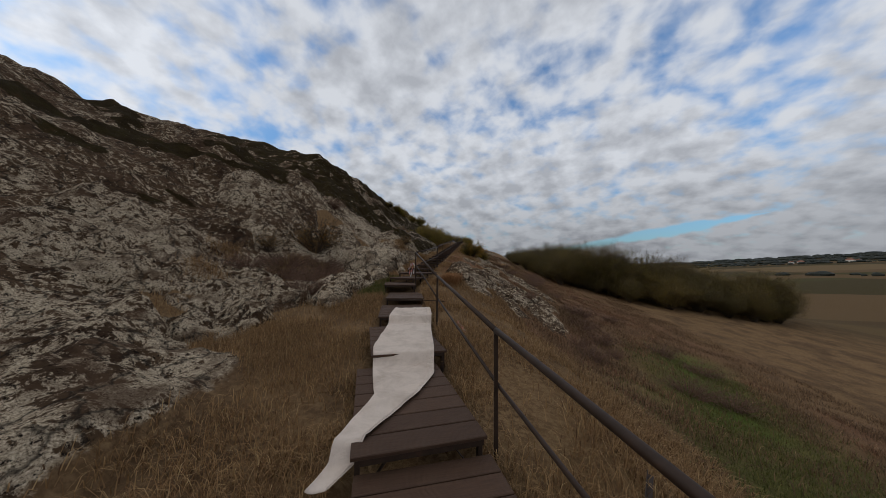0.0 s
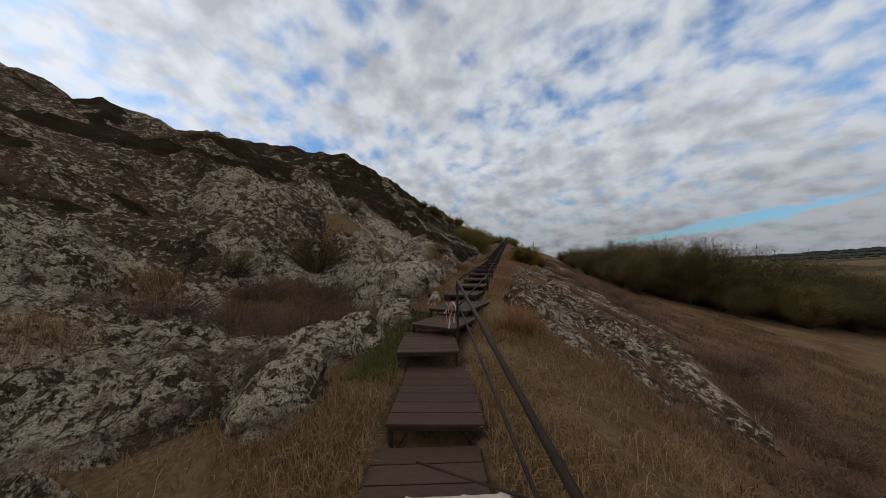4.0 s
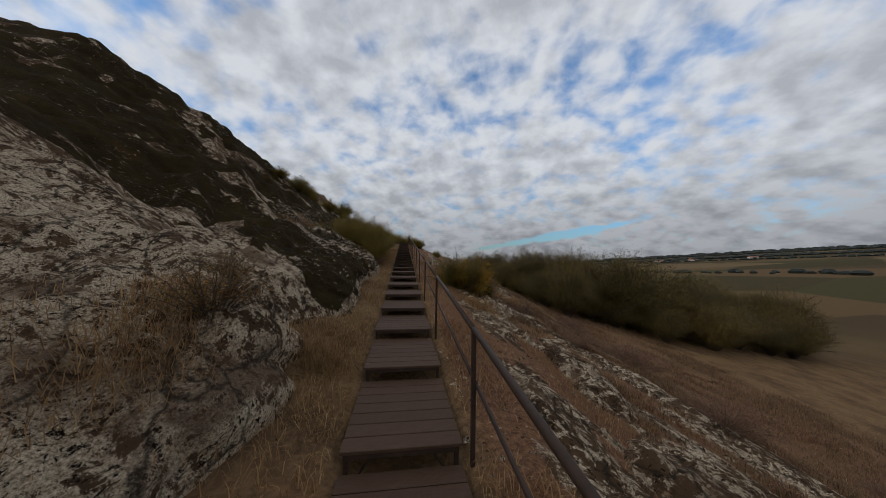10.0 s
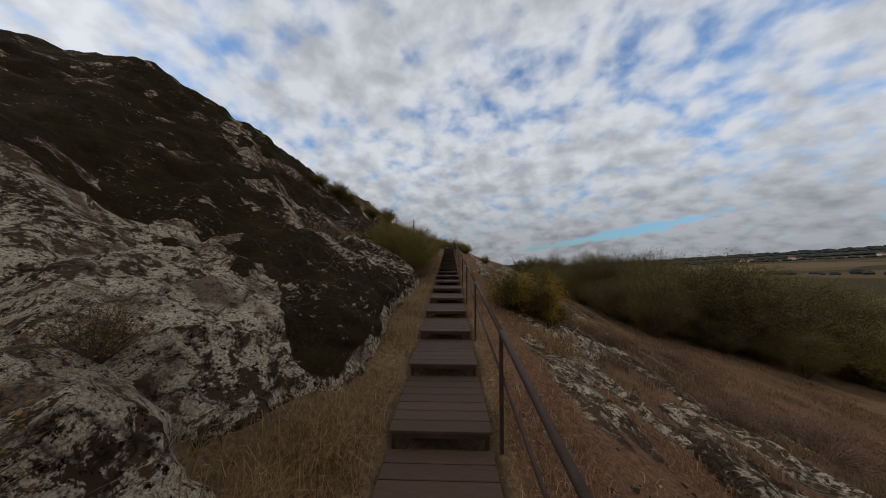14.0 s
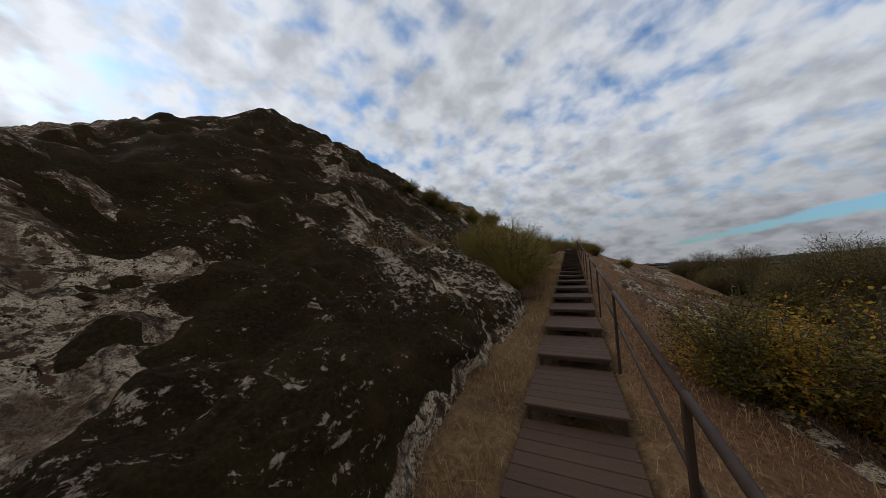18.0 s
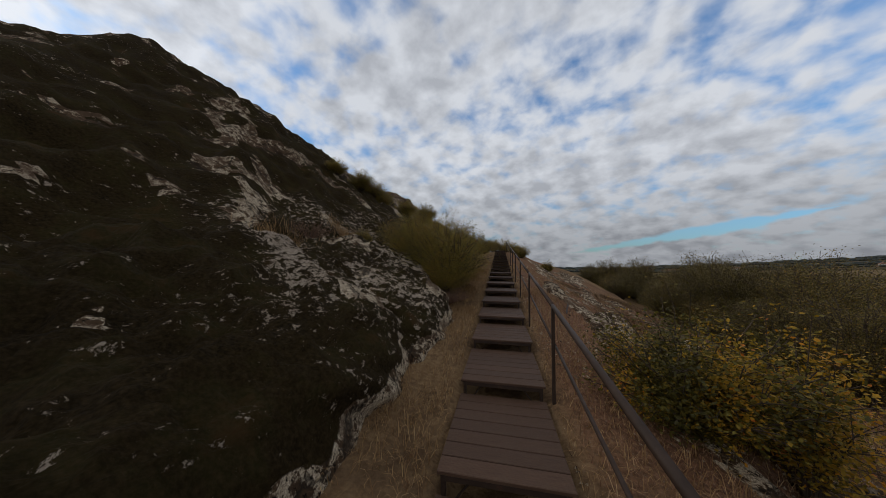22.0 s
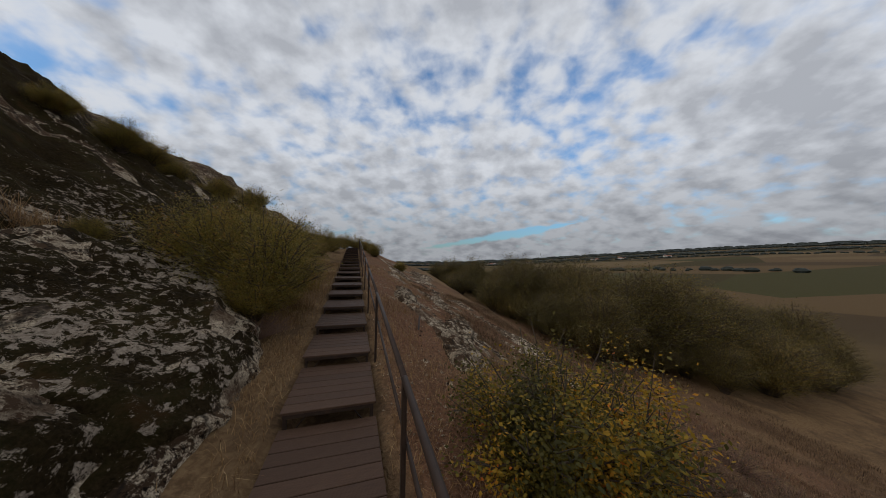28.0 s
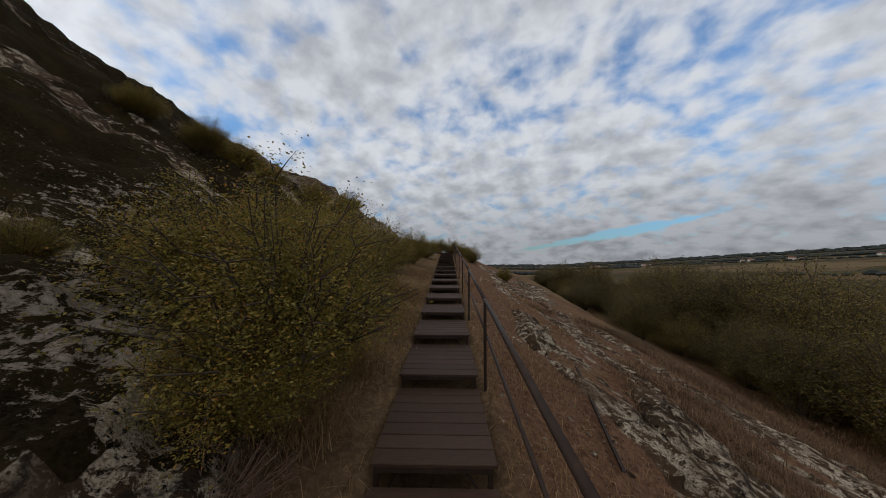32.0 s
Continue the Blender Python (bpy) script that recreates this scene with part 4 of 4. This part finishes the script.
def blades(seed, x, y, length, width, lean, lie=ground_z):
    """Grass blades as bent slivers: two triangles each on three levels."""
    rng = np.random.default_rng(seed)
    n = len(x)
    z = lie(x, y) - 0.01
    a = rng.uniform(0, 2 * np.pi, n)
    L = length * rng.uniform(0.5, 1.3, n)
    ln = lean * rng.uniform(0.2, 1.2, n)
    dx, dy = np.cos(a), np.sin(a)
    wx, wy = -dy * width, dx * width
    b = np.stack([x, y, z], -1)
    w = np.stack([wx, wy, np.zeros(n)], -1)
    m = b + np.stack([dx * L * ln * 0.35, dy * L * ln * 0.35, L * 0.62], -1)
    t = b + np.stack([dx * L * ln, dy * L * ln, L * (1.0 - 0.35 * ln)], -1)
    co = np.stack([b - w, b + w, m + w * 0.6, t, m - w * 0.6], 1).reshape(-1, 3)
    i = np.arange(n)[:, None] * 5
    tri = np.concatenate([i + np.array([[0, 1, 2]]), i + np.array([[0, 2, 4]]), i + np.array([[4, 2, 3]])])
    return co, tri, np.repeat(np.clip(rng.normal(0.5, 0.22, n), 0, 1), 5)


def scatter(seed, n, x0, x1, y0, y1, keep):
    rng = np.random.default_rng(seed)
    d = rng.uniform(x0, x1, n)
    y = rng.uniform(y0, y1, n)
    x = d + stair_x(y)
    k = rng.uniform(0, 1, n) < keep(x, y, d)
    return x[k], y[k]


def turf(name, label, mat, seed, n, box_, length, width, lean, keep):
    x, y = scatter(seed, n, *box_, keep)
    co, tri, tone = blades(seed + 1, x, y, length, width, lean)
    ob = new(name, np_mesh(name, co, tri, mat, [("tone", tone)], False))
    return tagged(ob, label, "grass", kind="stuff")


def off_rock(x, y, d):
    rk, _ = masks(x, y)
    cl = fbm(x, y, 0.9, 3, 88)
    return np.clip(1 - 1.6 * rk, 0, 1) * np.clip(0.55 + 0.7 * cl, 0.05, 1) * (np.abs(d) > 0.62)


turf("dry_grass", "short dry straw-coloured grass beside the stair", STRAW, 301, 260000, (-4.0, 4.5, -19, 0), 0.17, 0.0045, 1.3, lambda x, y, d: off_rock(x, y, d) * np.where((d < -0.4) & (d > -1.6) & (y > -8.5), 0.4, 1.0))
turf("dry_grass", "short dry grass along the upper stair", STRAW, 305, 130000, (-2.4, 4.2, 0, 24), 0.15, 0.004, 1.35, lambda x, y, d: off_rock(x, y, d) * np.where(d > 0.6, 0.35, 1.0))
turf("dry_grass", "dry grass on the slope above the valley", STRAW_DULL, 309, 300000, (3.6, 20, -19, 22), 0.18, 0.0075, 1.2, lambda x, y, d: off_rock(x, y, d) * (1 - 0.85 * green_mask(x, y)) * np.where(y > -6, 0.6, 1.0))
turf("dry_grass", "thick dull dry grass under the rim", STRAW_DULL, 311, 110000, (3.4, 8.0, -6, 22), 0.2, 0.0045, 1.2, off_rock)
turf("rust_grass", "rust-red dry grass on stony soil", STRAW_RED, 313, 75000, (0.75, 3.6, -4, 16), 0.085, 0.004, 1.4, lambda x, y, d: off_rock(x, y, d) * (0.22 + 0.78 * smooth(6.5, 3.5, y)))
turf("rust_grass", "tufted rust-brown grass on the valley slope", STRAW_RED, 315, 150000, (4.5, 15, -12, 20), 0.2, 0.006, 1.2, lambda x, y, d: off_rock(x, y, d) * smooth(0.0, 0.35, fbm(x, y, 0.9, 3, 93)) * (1 - green_mask(x, y)))
turf("green_grass", "patch of green grass below the stair", STRAW_GREEN, 317, 110000, (3.5, 14, -17, 0), 0.13, 0.006, 1.1, lambda x, y, d: green_mask(x, y) * np.clip(0.8 + 0.9 * fbm(x, y, 0.5, 3, 91), 0, 1))
turf("green_grass", "green grass beside a grey rock", STRAW_GREEN, 321, 9000, (-1.5, -0.6, -9.2, -5.8), 0.16, 0.004, 1.2, lambda x, y, d: np.clip(0.9 - 1.2 * np.abs(d + 0.95), 0, 1))
turf("scrub_grass", "tall dry grass in the hollows of the rock slope", STRAW, 325, 70000, (-9, -1.6, -13, 12), 0.24, 0.0045, 1.0, off_rock)


def tuft(seed, x, y, n, r, length, mat, label, lean=1.3):
    rng = np.random.default_rng(seed)
    px, py = x + rng.normal(size=n) * r, y + rng.normal(size=n) * r * 1.2
    co, tri, tone = blades(seed, px, py, length, 0.0035, lean, surface_z)
    o = np.array([x, y, float(surface_z(x, y))])
    ob = new("grass_tuft", np_mesh("grass_tuft", co - o, tri, mat, [("tone", tone)], False))
    ob.location = o
    return tagged(ob, label, "grass tuft", "tufts of dry grass", kind="stuff")


TUFT_LABEL = "bleached tuft of long dry grass"
for k, (x, y, r, ln, n) in enumerate(((1.62, -6.35, 0.13, 0.5, 2000), (1.75, -5.7, 0.14, 0.45, 1800), (1.45, -5.0, 0.07, 0.2, 300), (-2.15, 0.15, 0.24, 0.17, 1200), (-2.45, 0.9, 0.2, 0.17, 800), (-3.3, -0.4, 0.3, 0.2, 900), (-1.15, 1.75, 0.16, 0.36, 900), (-1.1, 2.6, 0.15, 0.3, 700),
                                      (-1.25, 13.3, 0.18, 0.35, 800), (-1.2, 14.6, 0.18, 0.4, 700), (-1.3, 17, 0.25, 0.45, 800), (-1.4, 19, 0.25, 0.5, 800), (2.6, 6.6, 0.3, 0.35, 900),
                                      (5.6, 11.0, 0.2, 0.4, 600), (6.4, 10.2, 0.2, 0.4, 500), (-6.3, -8.6, 0.28, 0.4, 700), (-5.0, -10.5, 0.25, 0.35, 600), (-4.6, 10.0, 0.25, 0.35, 600), (-5.0, 13.0, 0.25, 0.35, 600))):
    tuft(400 + k, x, y, n, r, ln, STRAW if k > 2 else STRAW_GOLD, TUFT_LABEL)


# ---- small things on the stair ----
def mat_cloth():
    m, nt, b = nodes("soiled_white_cloth")
    n = tex(nt, "Noise", 2.4, 6, 0.65, distort=0.5).outputs["Fac"]
    c = ramp(nt, n, [(0.32, (0.47, 0.375, 0.30)), (0.55, (0.64, 0.53, 0.44)), (0.75, (0.55, 0.44, 0.35))])
    sp = tex(nt, "Noise", 7, 7, 0.7).outputs["Fac"]
    c = mixc(nt, ramp(nt, sp, [(0.66, (0, 0, 0)), (0.74, (0.8, 0.8, 0.8))]), c, (0.10, 0.085, 0.07))
    nt.links.new(c, b.inputs["Base Color"])
    b.inputs["Roughness"].default_value = 0.9
    wr = tex(nt, "Noise", 5, 5, 0.6, distort=1.2, stretch=(1, 0.5, 1)).outputs["Fac"]
    bump(nt, b, wr, 0.7, 0.03)
    return m


def mat_tape(red):
    m, nt, b = nodes("red_tape" if red else "white_tape")
    n = tex(nt, "Noise", 18, 4, 0.6).outputs["Fac"]
    lo, hi = ((0.40, 0.13, 0.11), (0.55, 0.20, 0.17)) if red else ((0.45, 0.41, 0.38), (0.62, 0.58, 0.55))
    nt.links.new(ramp(nt, n, [(0.3, lo), (0.7, hi)]), b.inputs["Base Color"])
    b.inputs["Roughness"].default_value = 0.45
    return m


CLOTH, TAPE_RED, TAPE_WHITE = mat_cloth(), mat_tape(True), mat_tape(False)


def stair_cloth():
    """A long strip of cloth laid down over four treads, sagging at each edge."""
    def top(y):
        order = sorted((t for t in TREADS if t[1] < -7.8), key=lambda t: t[1])
        z = None
        for tx, ty, tz, turn, deep in order:
            z_front = smooth(ty - 0.10, ty - 0.015, y)
            z = np.full_like(y, tz) if z is None else np.maximum(z, (tz) * z_front + (tz - 0.165) * (1 - z_front) - 5 * (y < ty - 0.12))
        return z

    n, m = 150, 49
    t = np.linspace(0, 1, n)
    cy = -10.70 - 5.1 * t
    cx = np.interp(t, [0, 0.19, 0.4, 0.55, 0.68, 0.78, 0.9, 1.0], [1.08, 1.26, 1.42, 1.56, 1.74, 1.80, 1.68, 1.58])
    half = np.interp(t, [0, 0.19, 0.4, 0.55, 0.68, 0.78, 0.9, 1.0], [0.40, 0.45, 0.46, 0.44, 0.36, 0.22, 0.14, 0.09])
    u = np.linspace(-1, 1, m)
    U, T = np.meshgrid(u, t)
    ax = 0.31
    X = cx[:, None] + U * half[:, None] * math.cos(ax) + 0.02 * np.sin(9 * T + 2 * U)
    Y = cy[:, None] + U * half[:, None] * math.sin(ax)
    yb = cy[:, None] + 0 * U
    Z = top(yb) + 0.018 + 0.016 * np.abs(fbm(X, Y, 3.1, 3, 5)) + 0.014 * np.exp(-((U - 0.80) / 0.035) ** 2) + 0.02 * np.exp(-((T - 0.07) / 0.012) ** 2) * (0.4 + 0.6 * np.sin(5 * U + 1) ** 2) + 0.010 * np.exp(-((U - 0.1 - 0.08 * np.sin(20 * T)) / 0.04) ** 2) * smooth(0.45, 0.2, T) + 0.02 * np.abs(U) ** 6 * (0.5 + 0.5 * np.sin(14 * T))
    i = np.arange(n * m).reshape(n, m)
    faces = np.stack([i[:-1, :-1], i[:-1, 1:], i[1:, 1:], i[1:, :-1]], -1).reshape(-1, 4)
    o = np.array([1.6, -13.5, -1.58])
    ob = new("cloth_strip", np_mesh("cloth_strip", np.stack([X, Y, Z], -1).reshape(-1, 3) - o, faces, CLOTH))
    ob.location = o
    so = ob.modifiers.new("thickness", "SOLIDIFY")
    so.thickness = 0.006
    so.offset = 1
    return tagged(ob, "long soiled white cloth strip laid down the stair treads", "cloth")


stair_cloth()


def strip(bm, pts, width, twist, seed):
    """A thin twisted ribbon along points."""
    rs = random.Random(seed)
    prev = None
    for k, p in enumerate(pts):
        a = twist * k + rs.uniform(-0.3, 0.3)
        w = Vector((math.cos(a), math.sin(a), 0.15)) * width / 2
        q = (bm.verts.new(Vector(p) - w), bm.verts.new(Vector(p) + w))
        if prev:
            bm.faces.new((prev[0], prev[1], q[1], q[0]))
        prev = q
    return bm


def barrier_tape():
    base = Vector((0.40, -7.72, -0.88))
    ob = new("barrier_tape")
    ob.location = base + Vector((0, 0, 0.56))
    tagged(ob, "torn red and white barrier tape tied round a handrail post", "tape")
    bm = bmesh.new()
    for k in range(14):
        a0, a1 = math.tau * k / 14, math.tau * (k + 1) / 14
        q = [bm.verts.new((0.02 * math.cos(a), 0.02 * math.sin(a), z)) for a in (a0, a1) for z in (-0.03, 0.03)]
        bm.faces.new((q[0], q[2], q[3], q[1]))
    part("knot_band", bm, TAPE_WHITE, ob)
    bm = bmesh.new()
    tube(bm, (0, 0, 0.02), (0.06, 0.17, 0.05), 0.006, 6)
    part("hook_wire", smooth_bm(bm), STEEL, ob, "thin bent wire hooked on the post")
    tails = (((-0.05, -0.05), (-0.13, -0.07), 0.52, True, 1), ((-0.03, -0.06), (-0.07, -0.10), 0.62, False, 2), ((-0.05, -0.04), (-0.16, -0.03), 0.30, False, 3),
             ((0.0, -0.06), (-0.02, -0.12), 0.40, True, 4), ((0.04, -0.04), (0.06, -0.09), 0.50, False, 5))
    for (x0, y0), (x1, y1), ln, red, sd in tails:
        bm = bmesh.new()
        pts = [(x0 + (x1 - x0) * t + 0.02 * math.sin(7 * t + sd), y0 + (y1 - y0) * t, 0.03 + 0.07 * math.sin(3 * t) * (1 - t) - 0.8 * ln * t) for t in (i / 12 for i in range(13))]
        strip(bm, pts, 0.036, 0.28, sd)
        part("tape_tail", bm, TAPE_RED if red else TAPE_WHITE, ob, "faded red tape tail" if red else "dirty white tape tail")
    for c in ob.children:
        if c.name.startswith("hook"):
            continue
        so = c.modifiers.new("thickness", "SOLIDIFY")
        so.thickness = 0.0015
    return ob


barrier_tape()


def tape_scrap(x, y, turn, sd):
    ob = new("tape_scrap")
    ob.matrix_basis = pose(x, y, float(ground_z(x, y)) + 0.015, 0, 0, turn)
    tagged(ob, "small scrap of red and white tape lying in the dirt", "litter")
    for red, o in ((True, 0.0), (False, 0.07)):
        bm = bmesh.new()
        strip(bm, [(o + 0.03 * i, 0.012 * math.sin(2.1 * i + o * 9), 0.012 + 0.012 * math.sin(1.7 * i)) for i in range(4)], 0.045, 0.4, sd + red)
        p = part("red_piece" if red else "white_piece", bm, TAPE_RED if red else TAPE_WHITE, ob)
        so = p.modifiers.new("thickness", "SOLIDIFY")
        so.thickness = 0.0015


tape_scrap(-0.86, -3.4, 40, 3)
tape_scrap(2.75, -12.4, 120, 8)


def ground_tape(x0, y0, x1, y1):
    """A length of red tape with worn white marks, lying in the grass."""
    ob = new("marked_tape")
    o = Vector((x0, y0, float(ground_z(x0, y0)) + 0.03))
    ob.location = o
    tagged(ob, "red warning tape with worn white marks lying in grass", "tape")
    n = 14
    pts = [Vector((x0 + (x1 - x0) * i / n, y0 + (y1 - y0) * i / n, 0)) for i in range(n + 1)]
    side = Vector((-(y1 - y0), x1 - x0, 0)).normalized() * 0.02
    bm = bmesh.new()
    rows = []
    for i, p in enumerate(pts):
        p.z = float(ground_z(p.x, p.y)) + 0.05 + 0.02 * math.sin(2.2 * i)
        rows.append((bm.verts.new(p - o - side), bm.verts.new(p - o + side)))
    for q, r in zip(rows, rows[1:]):
        bm.faces.new((q[0], q[1], r[1], r[0]))
    part("red_band", bm, TAPE_RED, ob)
    for i in range(2, n - 1, 2):
        bm = bmesh.new()
        a, b = pts[i] - o, pts[i] - o + (pts[i + 1] - pts[i]) * 0.45
        up = Vector((0, 0, 0.005))
        bm.faces.new([bm.verts.new(v) for v in (a - side * 0.5 + up, a + side * 0.5 + up, b + side * 0.5 + up, b - side * 0.5 + up)])
        part("white_mark", bm, TAPE_WHITE, ob)
    return ob


ground_tape(2.25, -11.6, 2.45, -12.2)


def steel_bar(x0, y0, x1, y1):
    """A length of rusty angle iron stuck in the slope."""
    bm = bmesh.new()
    a, b = Vector((x0, y0, float(ground_z(x0, y0)) + 0.03)), Vector((x1, y1, float(ground_z(x1, y1)) + 0.10))
    L = (b - a).length
    box(bm, 0, 0.045, 0, L, 0, 0.006)
    box(bm, 0, 0.006, 0, L, 0.0065, 0.045)
    ob = new("angle_iron", mesh_of("angle_iron", bm, STEEL))
    ob.matrix_basis = Matrix.Translation(a) @ (b - a).to_track_quat("Y", "Z").to_matrix().to_4x4()
    return tagged(ob, "rusty angle iron bar lying on the stony slope", "metal bar")


steel_bar(1.78, 13.2, 2.35, 15.4)
steel_bar(3.4, -16.0, 4.1, -14.9)


def rod_on_tread():
    """A thin dark rod lying slantwise over the cloth at the back of a tread."""
    bm = bmesh.new()
    tube(bm, (-0.62, 0.10, 0), (0.55, -0.12, 0), 0.011, 8)
    ob = new("steel_rod", mesh_of("steel_rod", smooth_bm(bm), STEEL))
    ob.matrix_basis = pose(1.35, -10.80, -1.29 + 0.055, 0, 0, 0)
    return tagged(ob, "thin dark steel rod lying across the cloth on a tread", "metal rod")


rod_on_tread()


# ---- loose stones ----
def stones(name, label, seed, n, box_, size, keep):
    x, y = scatter(seed, n, *box_, keep)
    rng = np.random.default_rng(seed)
    n = len(x)
    z = ground_z(x, y)
    unit = np.array([[1, 0, 0], [0.3, 0.9, 0], [-0.8, 0.6, 0], [-0.9, -0.5, 0], [0.2, -1, 0], [0.1, 0.1, 0.8], [-0.3, -0.2, 0.7]], float)
    fac = np.array([[0, 1, 5], [1, 2, 5], [2, 6, 5], [2, 3, 6], [3, 4, 6], [4, 5, 6], [4, 0, 5]])
    s = size * rng.lognormal(0, 0.5, n)
    a = rng.uniform(0, 6.28, n)
    c, sn = np.cos(a)[:, None], np.sin(a)[:, None]
    u = unit[None] * (1 + 0.25 * rng.normal(size=(n, 7, 1)))
    co = np.stack([c * u[..., 0] - sn * u[..., 1], sn * u[..., 0] + c * u[..., 1], u[..., 2] * 0.8 - 0.15], -1) * s[:, None, None]
    co += np.stack([x, y, z], -1)[:, None]
    faces = (np.arange(n)[:, None, None] * 7 + fac[None]).reshape(-1, 3)
    ob = new(name, np_mesh(name, co.reshape(-1, 3), faces, ROCK, [("moss_or_shade", np.zeros(n * 7)), ("crust", np.ones(n * 7))], False))
    return tagged(ob, label, "gravel", kind="stuff")


stones("gravel", "loose pale stones on red-brown soil beside the stair", 501, 12000, (0.62, 3.6, -6, 24), 0.014, lambda x, y, d: np.clip(0.4 + 0.8 * fbm(x, y, 0.8, 3, 66), 0, 1))
stones("gravel", "loose stones on the rim", 505, 1500, (1.5, 6.0, -6, 24), 0.04, lambda x, y, d: np.clip(0.25 + 0.8 * fbm(x, y, 0.6, 3, 67), 0, 1))


# ---- far woods and hamlet ----
def far_woods():
    rng = np.random.default_rng(77)
    co, fs, tone, base = [], [], [], 0
    ring = np.linspace(0, 2 * np.pi, 7, endpoint=False)
    for az0, az1, r0, r1, n, h in ((2, 34, 1000, 900, 120, 7), (30, 75, 1250, 1500, 150, 9), (-8, 26, 470, 520, 70, 5), (-6, 30, 2100, 2000, 130, 12), (46, 70, 420, 380, 22, 4), (8, 88, 2700, 2900, 300, 15), (14, 88, 1500, 1750, 260, 7), (24, 90, 3500, 3700, 300, 24), (30, 86, 1050, 1000, 120, 5)):
        for k in range(n):
            f = (k + rng.uniform(-0.6, 0.6)) / n
            az, r = radians(az0 + (az1 - az0) * f), (r0 + (r1 - r0) * f) * rng.uniform(0.97, 1.03)
            x, y = r * math.sin(az), r * math.cos(az)
            z = float(height(np.array(x), np.array(y)))
            s = h * rng.uniform(0.5, 1.2)
            w = s * rng.uniform(0.8, 1.8)
            v = [(x + w * lv * math.cos(t) * rng.uniform(0.8, 1.2), y + w * lv * math.sin(t) * rng.uniform(0.8, 1.2), z + s * zz * rng.uniform(0.9, 1.1)) for lv, zz in ((0.8, -0.1), (1.0, 0.4), (0.6, 0.85)) for t in ring]
            v.append((x, y, z + s))
            co += v
            for lv in range(2):
                for q in range(7):
                    a, b = base + lv * 7 + q, base + lv * 7 + (q + 1) % 7
                    fs += [(a, b, b + 7), (a, b + 7, a + 7)]
            fs += [(base + 14 + q, base + 14 + (q + 1) % 7, base + 21) for q in range(7)]
            tone += [float(np.clip(rng.normal(0.2, 0.15), 0, 1))] * 22
            base += 22
    ob = new("far_woods", np_mesh("far_woods", np.array(co), np.array(fs), LEAF_FAR, [("tone", np.array(tone))], False))
    return tagged(ob, "dark hedgerows and woods across the far plain", "trees", kind="stuff")


far_woods()


def mat_plain(name, a, b_, scale=1.5):
    m, nt, b = nodes(name)
    nt.links.new(ramp(nt, tex(nt, "Noise", scale, 5, 0.6).outputs["Fac"], [(0.3, a), (0.7, b_)]), b.inputs["Base Color"])
    b.inputs["Roughness"].default_value = 0.85
    return m


HOUSE_WALL, HOUSE_ROOF = mat_plain("pale_render", (0.35, 0.33, 0.30), (0.5, 0.47, 0.43)), mat_plain("tile_roof", (0.16, 0.07, 0.045), (0.24, 0.11, 0.07))


def far_house():
    ob = new("farmhouse")
    bm = bmesh.new()
    box(bm, -5, 5, -4, 4, -1, 4)
    part("wall", bm, HOUSE_WALL, ob)
    bm = bmesh.new()
    v = [bm.verts.new(p) for p in ((-5.4, -4.5, 4.01), (5.4, -4.5, 4.01), (5.4, 4.5, 4.01), (-5.4, 4.5, 4.01), (-5.4, 0, 7), (5.4, 0, 7))]
    for f in ((0, 1, 5, 4), (2, 3, 4, 5), (0, 4, 3), (1, 2, 5), (3, 2, 1, 0)):
        bm.faces.new([v[i] for i in f])
    part("roof", bm, HOUSE_ROOF, ob)
    return tagged(ob, "small far farmhouse with pale walls and red roof", "house", "houses of the far hamlet")


house = far_house()
rs = random.Random(5)
for k in range(22):
    az = radians(14 + 22 * rs.random() if k < 14 else 46 + 14 * rs.random())
    r = 1000 + 250 * rs.random()
    x, y = r * math.sin(az), r * math.cos(az)
    m = pose(x, y, float(height(np.array(x), np.array(y))), 0, 0, rs.uniform(0, 180))
    if k == 0:
        house.matrix_basis = m
    else:
        copy_thing(house, m)
